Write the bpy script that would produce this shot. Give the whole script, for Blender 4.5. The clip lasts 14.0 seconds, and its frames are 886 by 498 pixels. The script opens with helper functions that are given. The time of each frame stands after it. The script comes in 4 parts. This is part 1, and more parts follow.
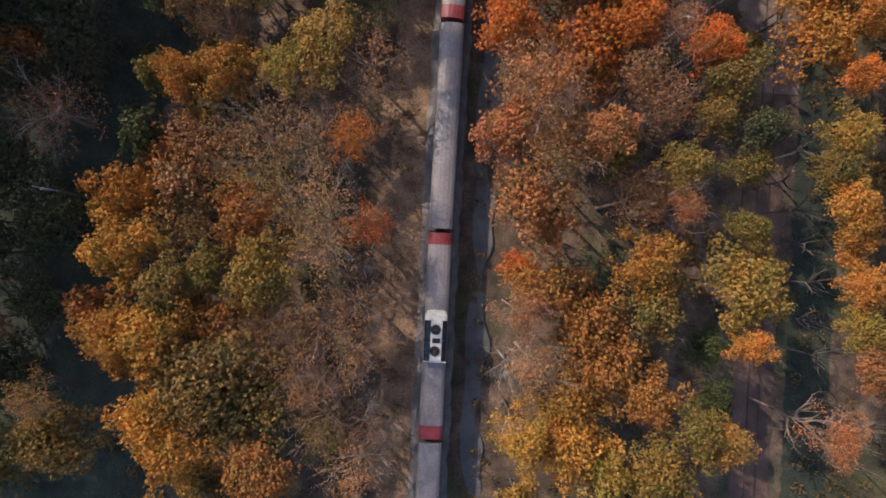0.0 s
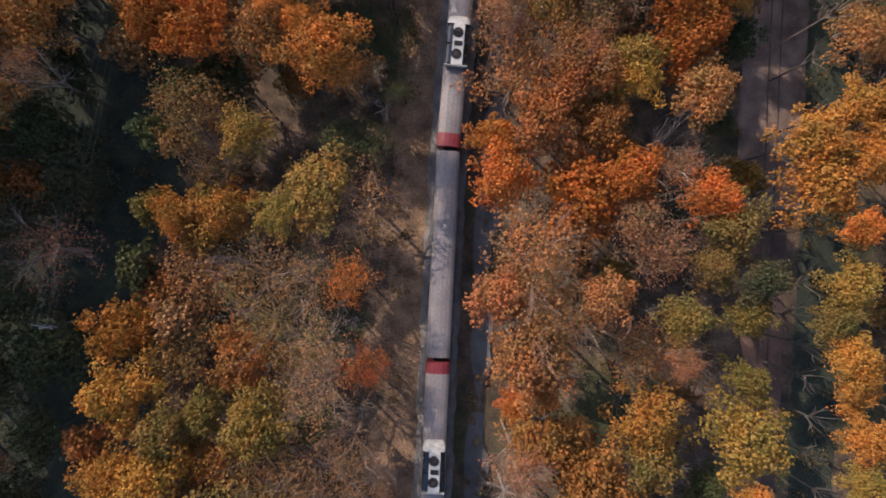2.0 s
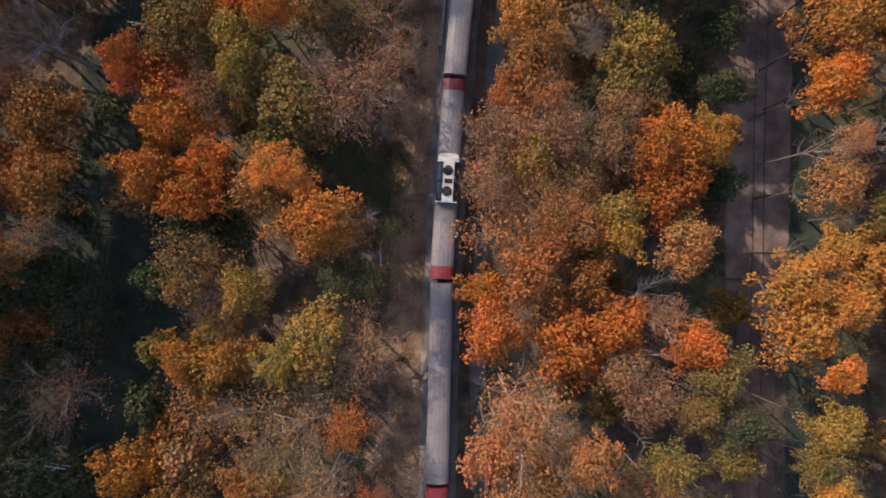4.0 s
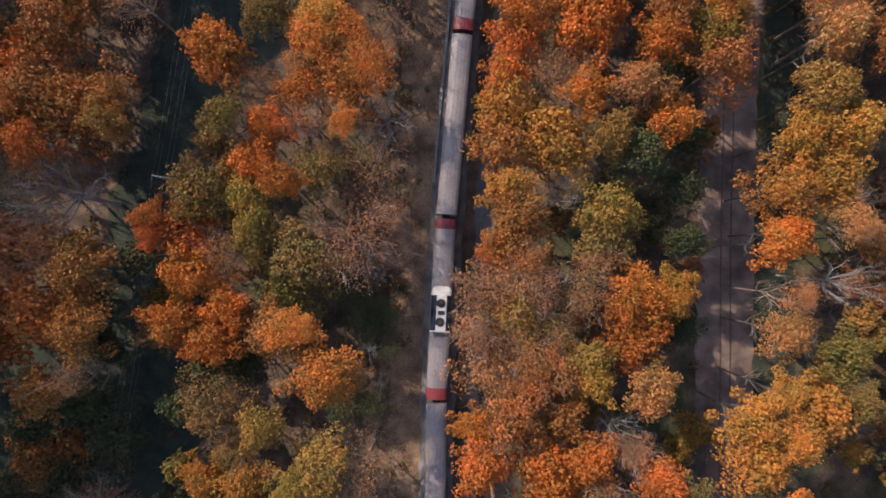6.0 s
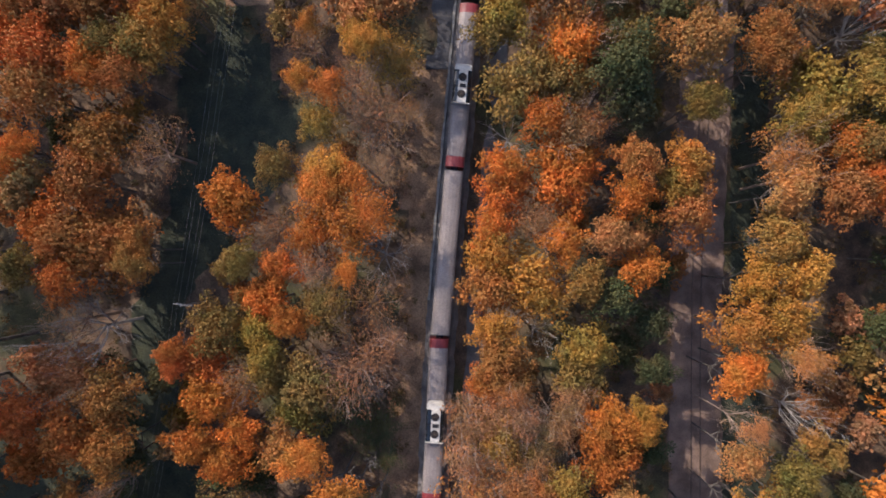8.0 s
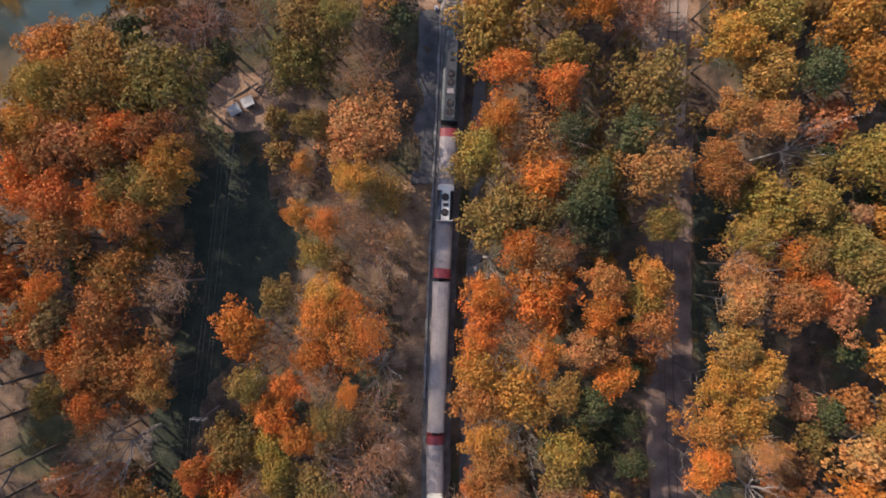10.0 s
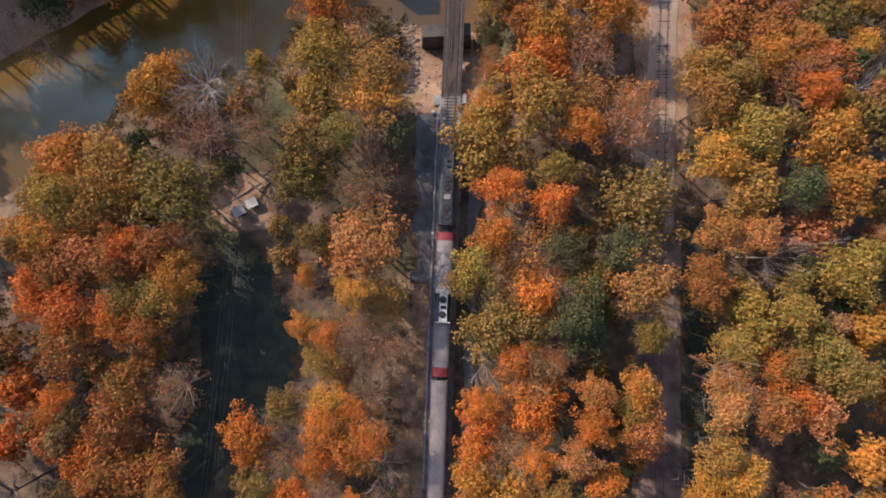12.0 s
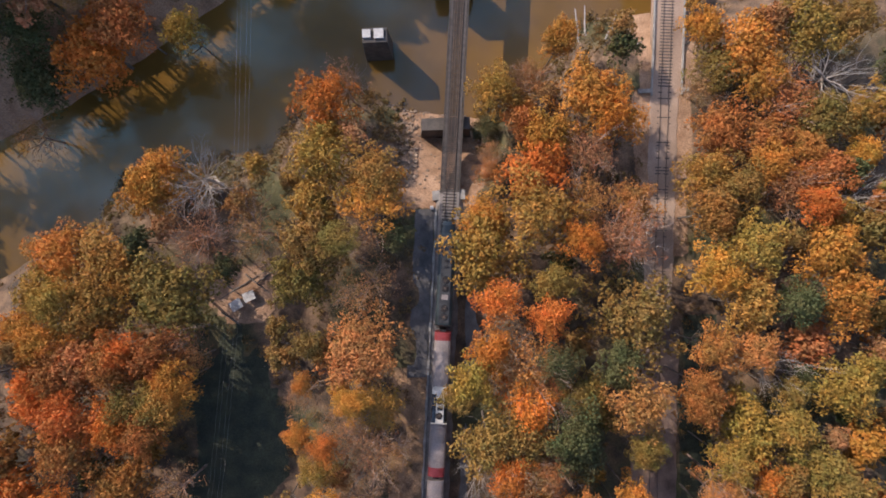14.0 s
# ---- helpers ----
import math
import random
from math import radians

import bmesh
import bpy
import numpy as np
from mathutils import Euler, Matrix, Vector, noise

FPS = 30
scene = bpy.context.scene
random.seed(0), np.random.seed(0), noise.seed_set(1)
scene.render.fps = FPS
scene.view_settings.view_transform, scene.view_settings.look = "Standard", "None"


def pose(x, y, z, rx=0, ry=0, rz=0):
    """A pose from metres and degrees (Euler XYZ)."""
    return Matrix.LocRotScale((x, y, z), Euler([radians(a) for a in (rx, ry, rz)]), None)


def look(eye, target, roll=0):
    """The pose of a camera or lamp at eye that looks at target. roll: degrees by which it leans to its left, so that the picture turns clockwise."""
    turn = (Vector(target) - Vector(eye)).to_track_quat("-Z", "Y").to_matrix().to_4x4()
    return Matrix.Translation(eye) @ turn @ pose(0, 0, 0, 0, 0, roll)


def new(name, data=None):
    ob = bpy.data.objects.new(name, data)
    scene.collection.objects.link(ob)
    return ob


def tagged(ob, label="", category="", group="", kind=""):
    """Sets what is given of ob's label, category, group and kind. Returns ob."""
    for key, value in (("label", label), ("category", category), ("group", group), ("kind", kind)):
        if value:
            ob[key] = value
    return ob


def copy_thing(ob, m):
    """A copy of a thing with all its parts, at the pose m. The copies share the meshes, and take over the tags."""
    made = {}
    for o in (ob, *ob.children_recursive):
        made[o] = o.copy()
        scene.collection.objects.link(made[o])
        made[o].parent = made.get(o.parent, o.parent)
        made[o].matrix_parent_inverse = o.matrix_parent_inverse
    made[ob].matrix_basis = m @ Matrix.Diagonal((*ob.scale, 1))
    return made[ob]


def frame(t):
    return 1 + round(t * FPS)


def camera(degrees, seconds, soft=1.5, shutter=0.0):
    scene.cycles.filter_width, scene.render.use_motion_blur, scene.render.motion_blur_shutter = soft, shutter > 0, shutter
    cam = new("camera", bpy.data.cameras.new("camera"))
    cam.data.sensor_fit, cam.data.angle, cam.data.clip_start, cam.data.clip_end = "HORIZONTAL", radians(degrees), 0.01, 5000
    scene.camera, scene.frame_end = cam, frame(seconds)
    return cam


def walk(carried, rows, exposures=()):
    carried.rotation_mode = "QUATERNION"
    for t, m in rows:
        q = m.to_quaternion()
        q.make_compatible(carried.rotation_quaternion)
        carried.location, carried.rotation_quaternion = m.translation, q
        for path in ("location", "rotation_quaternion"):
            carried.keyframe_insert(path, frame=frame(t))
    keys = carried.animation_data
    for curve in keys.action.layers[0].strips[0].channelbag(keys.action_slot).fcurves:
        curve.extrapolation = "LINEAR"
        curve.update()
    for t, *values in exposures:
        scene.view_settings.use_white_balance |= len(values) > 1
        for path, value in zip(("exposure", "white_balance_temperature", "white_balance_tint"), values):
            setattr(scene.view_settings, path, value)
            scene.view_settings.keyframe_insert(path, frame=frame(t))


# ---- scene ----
# camera and path
cam = camera(73.7, 14.0, soft=1.8)
PATH = [
    (0, pose(0.000, 0.000, 79.904, 0.069, -1.170, 2.834)),
    (0.5, pose(0.023, 4.179, 79.897, -0.010, -1.022, 2.728)),
    (1, pose(0.130, 8.396, 79.857, -0.092, -0.852, 2.620)),
    (1.5, pose(0.306, 12.632, 79.800, -0.138, -0.653, 2.500)),
    (2, pose(0.499, 16.808, 79.680, -0.133, -0.491, 2.380)),
    (2.5, pose(0.667, 20.910, 79.592, -0.016, -0.352, 2.155)),
    (3, pose(0.953, 24.991, 79.682, 0.102, -0.190, 1.541)),
    (3.5, pose(1.320, 29.225, 80.576, 0.109, 0.015, 1.140)),
    (6, pose(3.044, 51.303, 90.392, 0.280, 0.590, 0.346)),
    (6.5, pose(3.377, 55.859, 92.583, 0.329, 0.672, 0.262)),
    (7, pose(3.718, 60.522, 94.874, 0.350, 0.733, 0.252)),
    (7.5, pose(3.969, 65.165, 97.029, 0.355, 0.741, 0.201)),
    (8, pose(4.195, 69.849, 99.116, 0.413, 0.682, 0.183)),
    (8.5, pose(4.465, 74.494, 101.252, 0.497, 0.629, 0.029)),
    (11, pose(6.406, 96.676, 111.345, 0.576, 0.098, -3.589)),
    (11.5, pose(6.570, 101.294, 112.131, 0.566, 0.096, -3.299)),
    (12, pose(6.709, 105.977, 112.299, 0.542, 0.097, -2.771)),
    (12.5, pose(6.965, 110.663, 112.332, 0.489, 0.070, -2.544)),
    (13, pose(7.300, 115.450, 112.311, 0.374, 0.063, -2.392)),
    (13.5, pose(7.681, 120.319, 112.259, 0.198, 0.092, -2.299)),
    (14, pose(8.070, 125.234, 112.218, 0.018, 0.128, -2.278)),
]
walk(cam, PATH, exposures=((0, 0.60, 5900, 14), (3.5, 0.66, 5900, 14), (7, 0.84, 5900, 14), (14, 0.95, 6100, 15)))

# ---- light: low autumn sun behind the upper left, clear blue sky ----
SUN_ELEV, SUN_FROM = 36.0, (-0.73, 0.68)
world = bpy.data.worlds.new("sky")
scene.world = world
world.use_nodes = True
wn = world.node_tree.nodes
sky = wn.new("ShaderNodeTexSky")
sky.sky_type, sky.sun_disc = "NISHITA", False
sky.sun_elevation = radians(SUN_ELEV)
sky.sun_rotation = math.atan2(SUN_FROM[0], SUN_FROM[1])
sky.dust_density = 1.5
wn["Background"].inputs["Strength"].default_value = 0.15
world.node_tree.links.new(sky.outputs[0], wn["Background"].inputs["Color"])
sun = new("sun", bpy.data.lights.new("sun", "SUN"))
sun.data.energy, sun.data.angle, sun.data.color = 3.0, radians(0.6), (1.0, 0.84, 0.65)
up = math.tan(radians(SUN_ELEV))
sun.matrix_world = look((SUN_FROM[0] * 200, SUN_FROM[1] * 200, up * 200), (0, 0, 0))


# ---- material helpers ----
def material(name, rough=0.8, metal=0.0):
    m = bpy.data.materials.new(name)
    m.use_nodes = True
    b = m.node_tree.nodes["Principled BSDF"]
    b.inputs["Roughness"].default_value, b.inputs["Metallic"].default_value = rough, metal
    return m, m.node_tree.nodes, m.node_tree.links, b


def node(nodes, kind, **values):
    n = nodes.new(kind)
    for key, value in values.items():
        n.inputs[key].default_value = value
    return n


def ramp(nodes, links, source, *stops):
    r = nodes.new("ShaderNodeValToRGB")
    while len(r.color_ramp.elements) < len(stops):
        r.color_ramp.elements.new(0.5)
    for e, (at, colour) in zip(r.color_ramp.elements, stops):
        e.position, e.color = at, (*colour, 1)
    links.new(source, r.inputs[0])
    return r.outputs[0]


def mixed(nodes, links, a, b, factor, mode="MIX"):
    m = nodes.new("ShaderNodeMix")
    m.data_type, m.blend_type = "RGBA", mode
    for socket, value in ((m.inputs[0], factor), (m.inputs[6], a), (m.inputs[7], b)):
        if hasattr(value, "is_linked"):
            links.new(value, socket)
        else:
            socket.default_value = value if isinstance(value, float) else (*value, 1)
    return m.outputs[2]


def grain(nodes, links, scale, detail=4.0):
    n = node(nodes, "ShaderNodeTexNoise", Scale=scale, Detail=detail)
    g = nodes.new("ShaderNodeNewGeometry")
    links.new(g.outputs["Position"], n.inputs["Vector"])
    return n.outputs["Fac"]


def relief(nodes, links, shader, height, strength=0.5, distance=0.05):
    b = node(nodes, "ShaderNodeBump", Strength=strength, Distance=distance)
    links.new(height, b.inputs["Height"])
    links.new(b.outputs[0], shader.inputs["Normal"])


def worn(name, dark, light, rough=0.8, metal=0.0, coarse=0.6, fine=8.0, bump=0.3, spread=0.25):
    """A surface whose colour wanders between two tones at two scales."""
    m, ns, ls, b = material(name, rough, metal)
    c = ramp(ns, ls, grain(ns, ls, coarse, 5.0), (0.5 - spread, dark), (0.5 + spread, light))
    f = grain(ns, ls, fine, 6.0)
    c = mixed(ns, ls, c, ramp(ns, ls, f, (0.3, (0.55, 0.55, 0.55)), (0.7, (1, 1, 1))), 0.8, "MULTIPLY")
    ls.new(c, b.inputs["Base Color"])
    relief(ns, ls, b, f, bump)
    return m


def foliage(name):
    """Leaves that take their hue from the tree's own colour, each clump a little different."""
    m, ns, ls, b = material(name, 0.65)
    info, geo = ns.new("ShaderNodeObjectInfo"), ns.new("ShaderNodeNewGeometry")
    patch = node(ns, "ShaderNodeTexNoise", Scale=0.45, Detail=3.0)
    ls.new(geo.outputs["Position"], patch.inputs["Vector"])
    tone = ramp(ns, ls, geo.outputs["Random Per Island"], (0.0, (0.84, 0.83, 0.86)), (0.5, (0.98, 0.98, 0.98)), (1.0, (1.12, 1.13, 1.1)))
    c = mixed(ns, ls, info.outputs["Color"], tone, 1.0, "MULTIPLY")
    hue = ramp(ns, ls, patch.outputs["Fac"], (0.35, (0.72, 0.86, 0.8)), (0.65, (1.18, 1.02, 0.9)))
    c = mixed(ns, ls, c, hue, 1.0, "MULTIPLY")
    fine = grain(ns, ls, 4.2, 3.0)
    c = mixed(ns, ls, c, ramp(ns, ls, fine, (0.32, (0.7, 0.69, 0.7)), (0.66, (1.22, 1.2, 1.16))), 1.0, "MULTIPLY")
    ls.new(c, b.inputs["Base Color"])
    b.inputs["Specular IOR Level"].default_value = 0.15
    glow = ns.new("ShaderNodeBsdfTranslucent")
    ls.new(c, glow.inputs["Color"])
    mix = node(ns, "ShaderNodeMixShader", Fac=0.22)
    ls.new(b.outputs[0], mix.inputs[1])
    ls.new(glow.outputs[0], mix.inputs[2])
    ls.new(mix.outputs[0], ns["Material Output"].inputs["Surface"])
    return m


LEAF = foliage("autumn_leaves")
BARK = worn("grey_bark", (0.07, 0.057, 0.048), (0.20, 0.168, 0.145), 0.9, coarse=1.5, fine=14)
PALETWIG = worn("bleached_branches", (0.30, 0.255, 0.22), (0.52, 0.46, 0.4), 0.9, coarse=0.8, fine=9)
TWIG = worn("pale_twigs", (0.23, 0.15, 0.11), (0.46, 0.335, 0.26), 0.9, coarse=0.8, fine=9)
STEEL = worn("rail_steel", (0.07, 0.05, 0.04), (0.16, 0.115, 0.09), 0.55, 0.5, 1.0, 20)
SLEEPER = worn("tarred_timber", (0.022, 0.019, 0.017), (0.075, 0.06, 0.05), 0.9, coarse=1.2, fine=16)
GREYSLEEPER = worn("grey_timber", (0.045, 0.038, 0.035), (0.11, 0.09, 0.078), 0.9, coarse=1.2, fine=16)
LITTERBED = worn("leafy_gravel", (0.21, 0.14, 0.098), (0.47, 0.345, 0.26), 0.95, coarse=0.12, fine=6, bump=1.0)
# russet leaf bed with tree shade put into its colour
SHADEBED = worn("shaded_leaf_bed", (0.05, 0.034, 0.028), (0.23, 0.125, 0.085), 0.95, coarse=0.22, fine=5, bump=1.0, spread=0.2)
RUSSETBED = worn("russet_leaf_bed", (0.10, 0.065, 0.048), (0.33, 0.22, 0.165), 0.95, coarse=0.28, fine=5, bump=1.0, spread=0.2)
BALLAST = worn("ballast_stone", (0.11, 0.095, 0.085), (0.30, 0.265, 0.24), 0.95, coarse=0.5, fine=7, bump=1.0)
CONCRETE = worn("weathered_concrete", (0.16, 0.15, 0.14), (0.40, 0.37, 0.33), 0.9, coarse=0.7, fine=9)
DARKSTONE = worn("dark_pier_stone", (0.05, 0.043, 0.037), (0.13, 0.108, 0.09), 0.9, coarse=0.8, fine=7)
PALESTONE = worn("pale_cap_stone", (0.35, 0.33, 0.31), (0.62, 0.60, 0.57), 0.9, coarse=0.9, fine=8)
GIRDER = worn("rusted_girder", (0.06, 0.045, 0.04), (0.16, 0.12, 0.10), 0.7, 0.3, 0.9, 10)
GREYWOOD = worn("silver_wood", (0.22, 0.19, 0.17), (0.46, 0.42, 0.38), 0.9, coarse=1.2, fine=12)
ROOFGREY = worn("sooty_grey_roof", (0.20, 0.168, 0.155), (0.34, 0.288, 0.266), 0.5, 0.1, 0.25, 5, 0.1)
CREAM = worn("cream_paint", (0.52, 0.48, 0.42), (0.74, 0.70, 0.63), 0.5, 0.0, 0.5, 6, 0.1)
REDPAINT = worn("maroon_paint", (0.16, 0.02, 0.022), (0.30, 0.045, 0.045), 0.45, 0.0, 0.5, 6, 0.1)
LOCOPAINT = worn("black_green_enamel", (0.012, 0.018, 0.019), (0.04, 0.055, 0.055), 0.35, 0.1, 0.4, 6, 0.1)
LOCOROOF = worn("sooty_steel_roof", (0.02, 0.022, 0.024), (0.065, 0.066, 0.07), 0.6, 0.3, 0.4, 5, 0.1)
DARKMETAL = worn("dark_grille", (0.012, 0.012, 0.014), (0.04, 0.04, 0.045), 0.6, 0.5, 1.0, 15)
GLASS, _n, _l, _b = material("dark_window_glass", 0.08)
_b.inputs["Base Color"].default_value = (0.01, 0.013, 0.016, 1)
_b.inputs["Specular IOR Level"].default_value = 0.7


def ground_material():
    """Leaf litter; the sheet's cover mask brings in sand (red), grass with shade put into its colour (green) and dry
    verge (blue).
    """
    m, ns, ls, b = material("woodland_ground", 0.95)
    big, mid, fine = grain(ns, ls, 0.06, 4.0), grain(ns, ls, 0.35, 5.0), grain(ns, ls, 4.5, 6.0)
    c = ramp(ns, ls, mid, (0.3, (0.05, 0.036, 0.026)), (0.5, (0.13, 0.082, 0.05)), (0.72, (0.26, 0.165, 0.098)))
    grass = ramp(ns, ls, mid, (0.3, (0.04, 0.042, 0.018)), (0.7, (0.11, 0.10, 0.038)))
    c = mixed(ns, ls, c, grass, ramp(ns, ls, big, (0.5, (0, 0, 0)), (0.62, (1, 1, 1))))
    mask = ns.new("ShaderNodeAttribute")
    mask.attribute_name = "cover"
    split = ns.new("ShaderNodeSeparateColor")
    ls.new(mask.outputs["Color"], split.inputs[0])
    frayed = grain(ns, ls, 0.9, 4.0)
    # the second pair is grass darkened to the tone of tree shade
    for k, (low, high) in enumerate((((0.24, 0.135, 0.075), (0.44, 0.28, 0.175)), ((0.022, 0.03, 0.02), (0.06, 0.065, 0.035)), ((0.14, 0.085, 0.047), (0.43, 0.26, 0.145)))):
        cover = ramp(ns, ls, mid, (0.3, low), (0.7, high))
        fray = ns.new("ShaderNodeMath")
        fray.operation = "MULTIPLY_ADD"
        ls.new(frayed, fray.inputs[0])
        fray.inputs[1].default_value = 0.7
        ls.new(split.outputs[k], fray.inputs[2])
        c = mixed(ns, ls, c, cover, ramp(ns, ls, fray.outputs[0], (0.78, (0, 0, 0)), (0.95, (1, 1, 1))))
    c = mixed(ns, ls, c, ramp(ns, ls, fine, (0.3, (0.4, 0.39, 0.38)), (0.68, (1.1, 1.1, 1.1))), 0.9, "MULTIPLY")
    ls.new(c, b.inputs["Base Color"])
    relief(ns, ls, b, fine, 0.9, 0.18)
    return m


def water_material():
    """Silty brown water; broad gloss patches and a teal tint imitate sky and cloud reflections."""
    m, ns, ls, b = material("muddy_river", 0.1)
    c = ramp(ns, ls, grain(ns, ls, 0.035, 4.0), (0.36, (0.10, 0.055, 0.012)), (0.62, (0.17, 0.092, 0.022)))
    ls.new(c, b.inputs["Base Color"])
    # uneven gloss stands in for clouds mirrored in the water
    patch = ramp(ns, ls, grain(ns, ls, 0.06, 3.0), (0.4, (0.2, 0.2, 0.2)), (0.62, (0.75, 0.75, 0.75)))
    ls.new(patch, b.inputs["Specular IOR Level"])
    # teal tint puts the hue of shaded water into the reflection
    b.inputs["Specular Tint"].default_value = (0.32, 0.85, 1.0, 1)
    relief(ns, ls, b, grain(ns, ls, 1.6, 3.0), 0.08, 0.05)
    return m


# ---- mesh helpers ----
def link_mesh(name, verts, faces, mat, parent=None, label="", smooth=False):
    me = bpy.data.meshes.new(name)
    me.from_pydata([tuple(v) for v in verts], [], faces)
    me.materials.append(mat)
    if smooth:
        me.polygons.foreach_set("use_smooth", [True] * len(me.polygons))
    ob = new(name, me)
    ob.parent = parent
    return tagged(ob, label)


def part(name, bm, mat, parent, label="", smooth=False):
    """One bmesh as one mesh object under a thing or a part."""
    me = bpy.data.meshes.new(name)
    bm.to_mesh(me)
    bm.free()
    me.materials.append(mat)
    if smooth:
        me.polygons.foreach_set("use_smooth", [True] * len(me.polygons))
    ob = new(name, me)
    ob.parent = parent
    return tagged(ob, label)


def empty(name, m, label, category, group="", kind=""):
    ob = new(name)
    ob.matrix_basis = m
    return tagged(ob, label, category, group, kind)


def box(bm, x0, x1, y0, y1, z0, z1, bevel=0.0):
    r = bmesh.ops.create_cube(bm, size=1, matrix=Matrix.LocRotScale(((x0 + x1) / 2, (y0 + y1) / 2, (z0 + z1) / 2), None, (x1 - x0, y1 - y0, z1 - z0)))
    if bevel:
        edges = list({e for v in r["verts"] for e in v.link_edges})
        bmesh.ops.bevel(bm, geom=edges, offset=bevel, segments=2, affect="EDGES")
    return bm


def rod(bm, a, b, r0, r1=None, sides=8):
    a, b = Vector(a), Vector(b)
    d = b - a
    m = Matrix.Translation((a + b) / 2) @ d.to_track_quat("Z", "Y").to_matrix().to_4x4()
    bmesh.ops.create_cone(bm, cap_ends=True, segments=sides, radius1=r0, radius2=r0 if r1 is None else r1, depth=d.length, matrix=m)
    return bm


def loft(rings, closed_ends=True):
    """Vertices and faces of a skin over rings of equal count."""
    n = len(rings[0])
    verts = [p for ring in rings for p in ring]
    faces = [(k * n + i, k * n + (i + 1) % n, (k + 1) * n + (i + 1) % n, (k + 1) * n + i) for k in range(len(rings) - 1) for i in range(n)]
    if closed_ends:
        faces += [tuple(range(n - 1, -1, -1)), tuple(range((len(rings) - 1) * n, len(rings) * n))]
    return verts, faces


# ---- plan of the place ----
def track_x(y):
    return 1.1 + 0.09 * 12 * np.logaddexp(0, (y - 42) / 12)


def branch_x(y):
    return 45.6 + 0.075 * 10 * np.logaddexp(0, (y - 75) / 10)


def slope_of(line, y):
    return float(line(y + 0.5) - line(y - 0.5))


BANK = ((-86, 125), (-64, 136), (-57, 147), (-27, 149), (-22, 157), (-8, 160), (17, 157), (31, 165), (40, 174), (60, 176), (90, 186))
FAR = ((-140, 130), (-85, 150), (-60, 162), (-33, 180), (0, 205), (60, 232), (140, 250))


def smooth01(v):
    v = np.clip(v, 0, 1)
    return v * v * (3 - 2 * v)


def ground_z(x, y):
    bank = np.interp(x, [p[0] for p in BANK], [p[1] for p in BANK])
    far = np.interp(x, [p[0] for p in FAR], [p[1] for p in FAR])
    spread = 10 * smooth01((15 - np.abs(x - 8)) / 8)
    trough = smooth01((y - bank + 15 + spread) / (17 + spread)) * smooth01((far + 14 - y) / 17)
    left = -1.6 * smooth01((-x - 16) / 12)
    roll = 0.35 * np.sin(x * 0.21 + 1.3) * np.cos(y * 0.17) + 0.2 * np.sin(x * 0.5 + y * 0.43)
    near = np.minimum(np.abs(x - track_x(y)), np.abs(x - branch_x(y)))
    roll = roll * smooth01((near - 3) / 4)
    right = -0.6 * smooth01((x - track_x(y) - 2.4) / 3.5) * smooth01((26 - x) / 10) * smooth01((140 - y) / 20)
    second = -0.56 * smooth01((x - 20) / 14)
    bluff = 14 * smooth01((y - far - 8) / 30) * smooth01((40 - x) / 40) * smooth01((x + 180) / 60)
    return -0.75 + left + right + second + roll + bluff - trough * (13.2 + left + second)


def clearing(x, y):
    """The mown strip under the power line."""
    strip = -51 + 9 * smooth01((y - 50) / 40) + 0.8 * math.sin(y * 0.3)
    wide = 9 + 10 * smooth01((y - 66) / 18) - 6 * smooth01((y - 95) / 14)
    return strip < x < strip + wide + 0.9 * math.sin(y * 0.55 + 1) and y < 109 + 2.5 * math.sin(x * 0.7) + 1.5 * math.sin(x * 1.9)


def forest(x, y):
    """Whether trees and shrubs grow here."""
    bank = np.interp(x, [p[0] for p in BANK], [p[1] for p in BANK])
    far = np.interp(x, [p[0] for p in FAR], [p[1] for p in FAR])
    if abs(x - track_x(y)) < 4.5 or abs(x - branch_x(y)) < 4.5 or (bank - 2 < y < far + 3):
        return False
    if clearing(x, y):
        return False
    if (x + 31) ** 2 / 40 + (y - 117.5) ** 2 / 30 < 1:
        return False
    return not (0.5 < x < 16 and y > 132)


